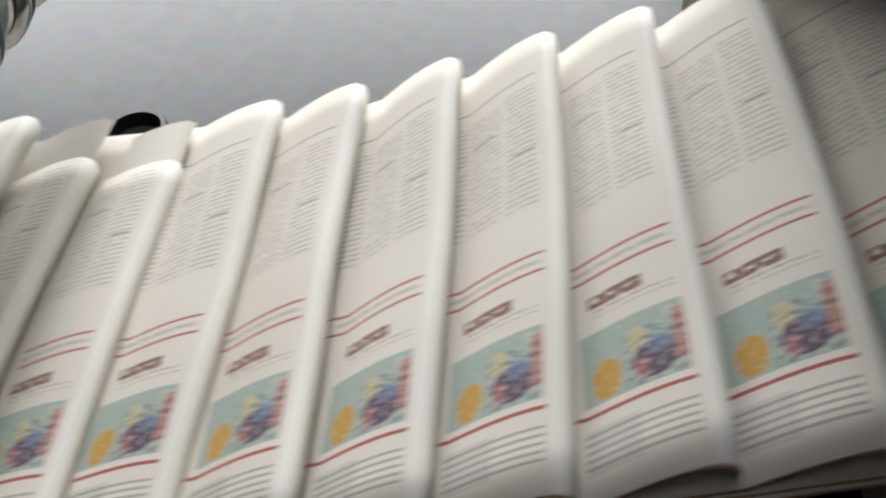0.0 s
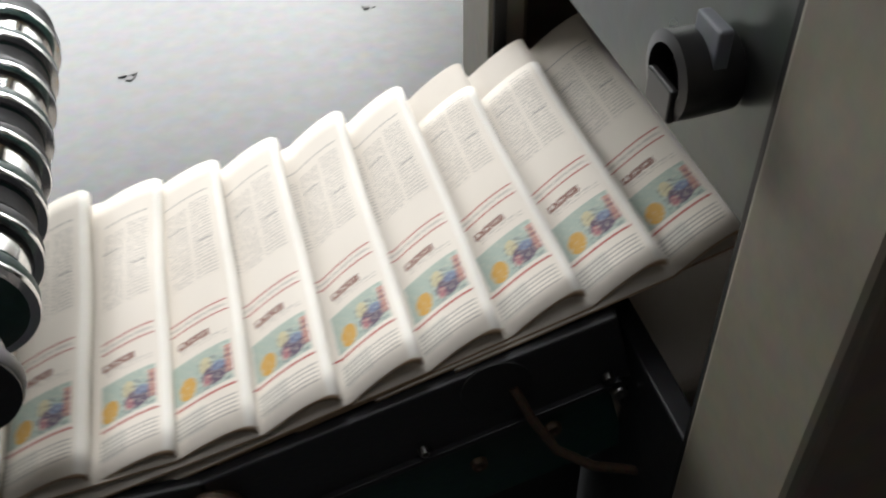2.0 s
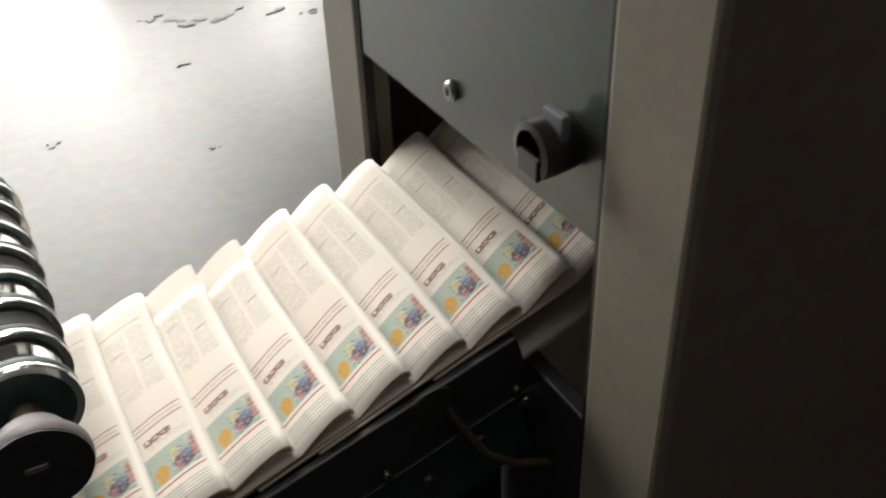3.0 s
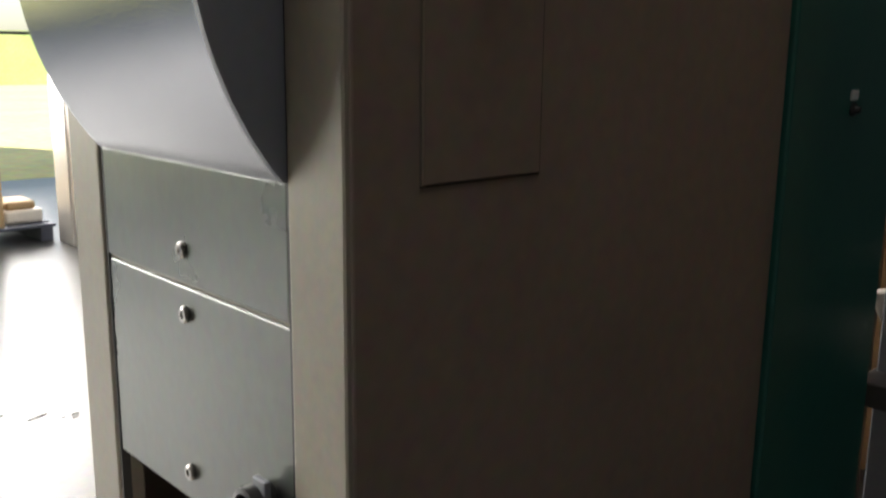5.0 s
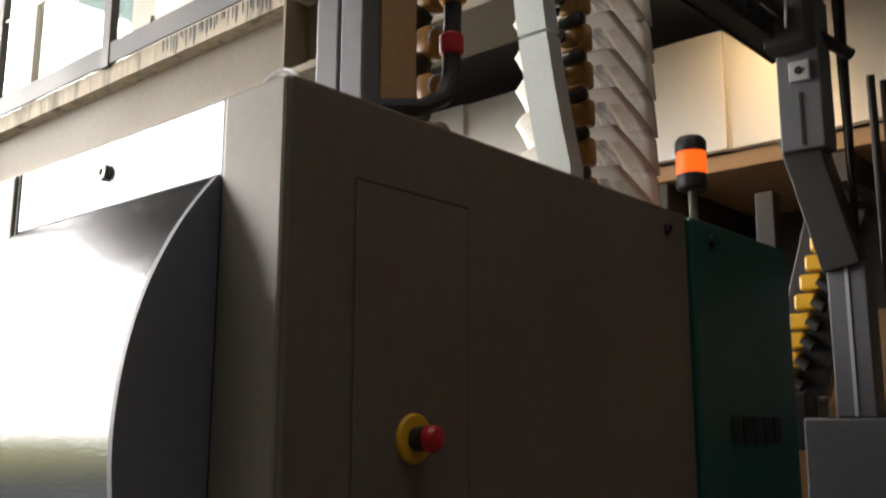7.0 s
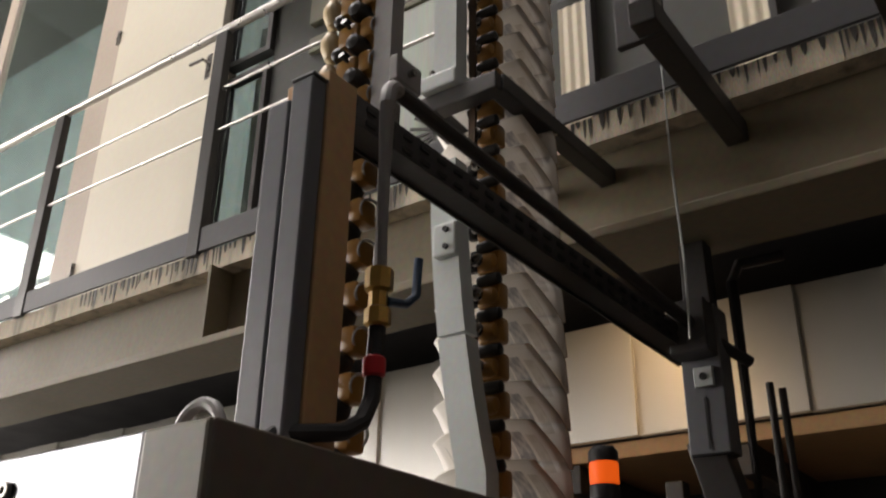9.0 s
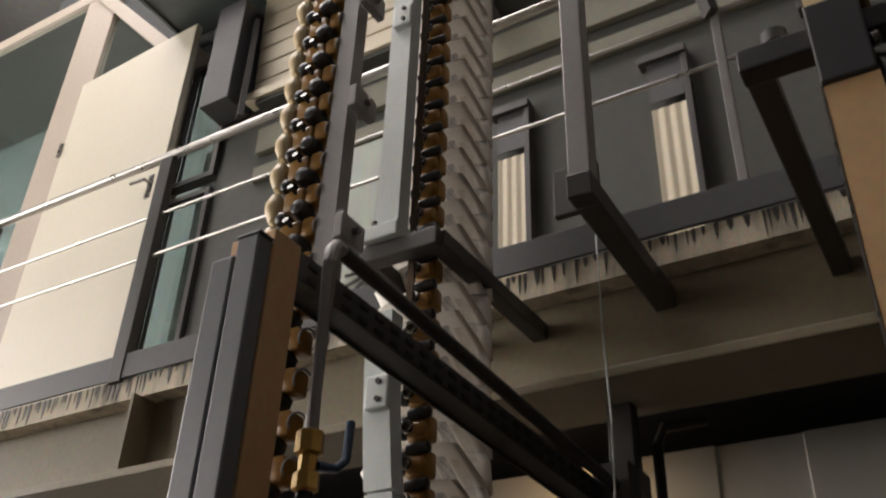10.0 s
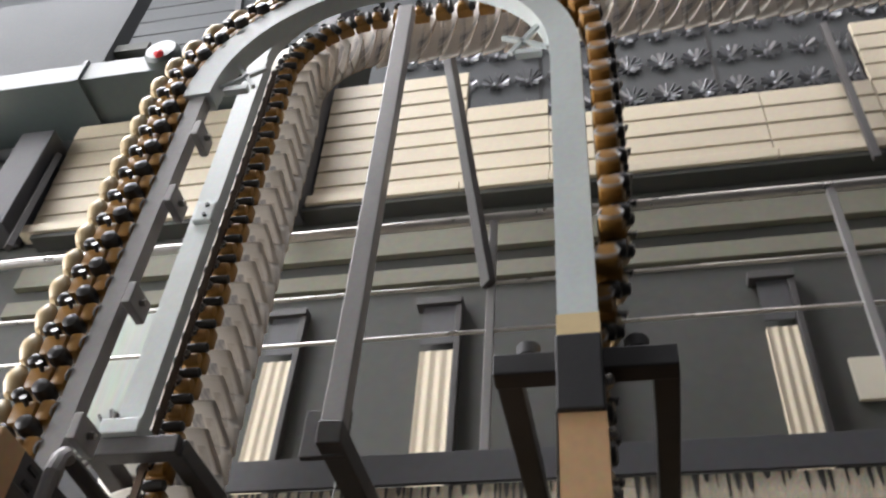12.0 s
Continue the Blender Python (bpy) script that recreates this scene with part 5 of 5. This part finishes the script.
    part("post", box(B(), 1.50, 1.58, -0.105, -0.0, 2.42, 2.80, 0.004), M_COLUMN, p)
    part("head", box(B(), 1.51, 1.57, -0.09, -0.02, 2.80, 3.02, 0.003), M_BEAM, p)
    part("plate", box(B(), 1.485, 1.498, -0.085, -0.035, 2.585, 2.635, 0.003), M_RAIL, p, "bright square plate with a hole")
    part("hole", rod(B(), (1.482, -0.06, 2.61), (1.486, -0.06, 2.61), 0.010), M_INK, p)
    part("groove", box(B(), 1.497, 1.499, -0.058, -0.052, 2.43, 2.56), M_INK, p)
    part("arm", bar(B(), (1.55, -0.03, 2.47), (1.62, -0.09, 2.15), 0.09, 0.08, 0.004, up=(1, 0, 0)), M_BEAM, p)
    q = thing("conduit", "grey steel conduit running down the frame post", "pipe", at=(1.62, -0.12, 0))
    part("tube", sweep(B(), [(1.62, -0.12, 0.3), (1.62, -0.12, 2.90), (1.63, -0.14, 2.95), (1.70, -0.24, 2.98)], 0.016), M_BEAM, q, smooth=True)
    part("tube", sweep(B(), [(1.66, -0.17, 0.3), (1.66, -0.17, 2.62)], 0.010), M_BEAM, q, smooth=True)
    part("tube", sweep(B(), [(1.66, -0.20, 0.3), (1.66, -0.20, 2.60)], 0.010), M_BEAM, q, smooth=True)
    w = thing("hanging_wire", "thin pale wire hanging from the mezzanine", "wire", at=(1.33, -0.13, 3.2))
    part("wire", sweep(B(), [(1.31, -0.10, 3.55), (1.31, -0.10, 3.1), (1.315, -0.105, 2.85), (1.32, -0.10, 2.72), (1.34, -0.09, 2.66)], 0.003, 6), M_RAIL, w, smooth=True)
    y = thing("junction_box", "dark box with cable ends at the post head", "box", at=(1.45, -0.05, 2.7))
    part("box", box(B(), 1.43, 1.50, -0.10, 0.0, 2.66, 2.80, 0.004), M_BEAM, y)


brackets()


# ---- lower back bay ----
def back_bay():
    setting("wall_bay", box(B(), 3.0, 3.1, -9, 9, 0, 3.24), M_BEAM, "dark wall under the mezzanine")
    c = thing("cladding_wall", "pale metal clad booth wall under the mezzanine", "wall panel", at=(2.45, 0, 0))
    y, k = 7.0, 0
    while y > -4.0:
        part("cladding_sheet", box(B(), 2.20 + 0.012 * (k % 2), 2.23 + 0.012 * (k % 2), y - 0.29, y, 0.0 if y > 1.2 else 2.68, 3.10, 0.004), M_CLAD, c)
        y -= 0.285
        k += 1
    s = thing("shelf_band", "brown timber soffit under the clad booth wall", "shelf", at=(2.12, -0.5, 0))
    part("band", box(B(), 2.24, 2.99, -3.0, 1.15, 2.62, 2.676, 0.004), M_BROWN, s, "brown timber soffit board")
    for y in (0.72, 0.10, -0.6, -1.3):
        part("joist", box(B(), 2.25, 2.99, y - 0.03, y + 0.03, 2.52, 2.618, 0.004), M_BEAM, s)
    part("post", box(B(), 2.20, 2.26, 0.30, 0.36, 0.0, 2.515, 0.004), M_BEAM, s)
    # ochre colour stands in for warm lamplight on the surface behind the chain
    part("back_board", box(B(), 2.93, 2.99, -1.4, 1.1, 0.0, 2.2, 0.004), M_BROWN, s, "board behind the chain, coloured ochre for the warm light on it")
    ch = thing("yellow_chain", "black and yellow toothed conveyor chain rising behind the cabinet", "chain", at=(1.85, 0.35, 1.5))
    a, b = Vector((1.92, 0.22, 1.80)), Vector((1.92, 0.04, 2.32))
    part("guide", bar(B(), a + Vector((0.03, -0.02, -0.05)), b + Vector((0.03, -0.02, 0.05)), 0.16, 0.05, 0.004, up=(1, 0, 0)), M_BLACK, ch)
    for i in range(11):
        m = a.lerp(b, i / 10)
        part("link", box(B(), m.x - 0.03, m.x + 0.01, m.y - 0.03, m.y + 0.03, m.z - 0.022, m.z + 0.022, 0.008), M_YELLOW, ch)
        part("tooth", rod(B(), (m.x - 0.02, m.y - 0.05, m.z - 0.02), (m.x - 0.02, m.y - 0.02, m.z), 0.015, 10), M_BLACK, ch)
    k = thing("control_box", "pale grey machine box with a small black valve on top", "machine box", at=(1.75, 0.2, 0))
    part("body", box(B(), 1.60, 2.0, -0.35, 0.03, 0.0, 1.797, 0.006), M_COLUMN, k)
    part("valve", box(B(), 1.66, 1.72, 0.04, 0.08, 1.72, 1.86, 0.006), M_BLACK, k)
    part("valve", box(B(), 1.70, 1.74, 0.0, 0.03, 1.797, 1.85, 0.004), M_SCREW, k)
    q = thing("frame_upright", "grey grooved aluminium upright on the machine box", "post", at=(1.63, -0.1, 1.797))
    part("upright", box(B(), 1.60, 1.67, -0.14, -0.05, 1.797, 2.16, 0.004), M_COLUMN, q)
    part("groove", box(B(), 1.597, 1.599, -0.10, -0.092, 1.80, 2.155), M_RAIL, q)
    n = thing("waste_papers", "loose crumpled newspaper waste beside the cabinet", "waste paper", at=(1.75, 0.1, 0.6))
    for i, (yy, zz, ang) in enumerate(((0.02, 1.12, 20), (0.06, 1.00, -30), (0.0, 0.92, 50))):
        part("sheet", box(B(), -0.08, 0.08, -0.10, 0.10, -0.01, 0.01, 0.004, pose(1.66, yy - 0.1, zz, ang, 30 - ang, ang)), M_PRINT if i else M_PAPER, n)
    part("shelf", box(B(), 1.50, 1.69, -0.32, 0.04, 0.80, 0.86, 0.004), M_BEAM, n)
    part("leg", box(B(), 1.58, 1.62, -0.14, -0.10, 0.0, 0.80, 0.004), M_BEAM, n)


back_bay()


# ---- what moves ----
def motions():
    steps = [k * 0.1 for k in range(121)]
    flow = [copies(t) for t in steps]
    for ob, n, dy, turn in STREAM:
        walk(ob, [(t, stream_pose(q - n, n) @ pose(0, dy, 0, 0, 0, turn)) for t, q in zip(steps, flow)])
    for i, g in enumerate(EMPTY_GRIPPERS):
        rows = []
        for t, q in zip(steps, flow):
            y, z, a = arch_point((i + q) * ARCH_LEN / N_ARCH)
            back = max(0.0, min(1.0, (3.55 - z) / 0.5)) if abs(a - math.pi) < 0.01 else float(a > math.pi)
            back = back * back * (3 - 2 * back) * max(0.0, min(1.0, (2 * math.pi - a) / 1.5 if a > math.pi else 1.0))
            twist = -90 * (0.5 - 0.5 * math.cos(a))
            rows.append((t, pose(ARCH_X + 0.11 * back, y + 0.075 * back, z, math.degrees(a), 0, 0) @ pose(0, 0, 0, 0, 0, twist)))
        walk(g, rows)
    hang = pose(0.045, 0, 0, 0, 0, 0)
    for ob, n in HELD_PAPERS:
        walk(ob, [(t, strand_pose(q - n) @ hang) for t, q in zip(steps, flow)])
    hold = Matrix.Translation((-0.01, -0.035, 0.030)) @ Matrix(((0, 0, 1), (1, 0, 0), (0, 1, 0))).to_4x4()
    for g, n in PAPER_GRIPPERS:
        walk(g, [(t, strand_pose(q - n) @ hold) for t, q in zip(steps, flow)])


motions()
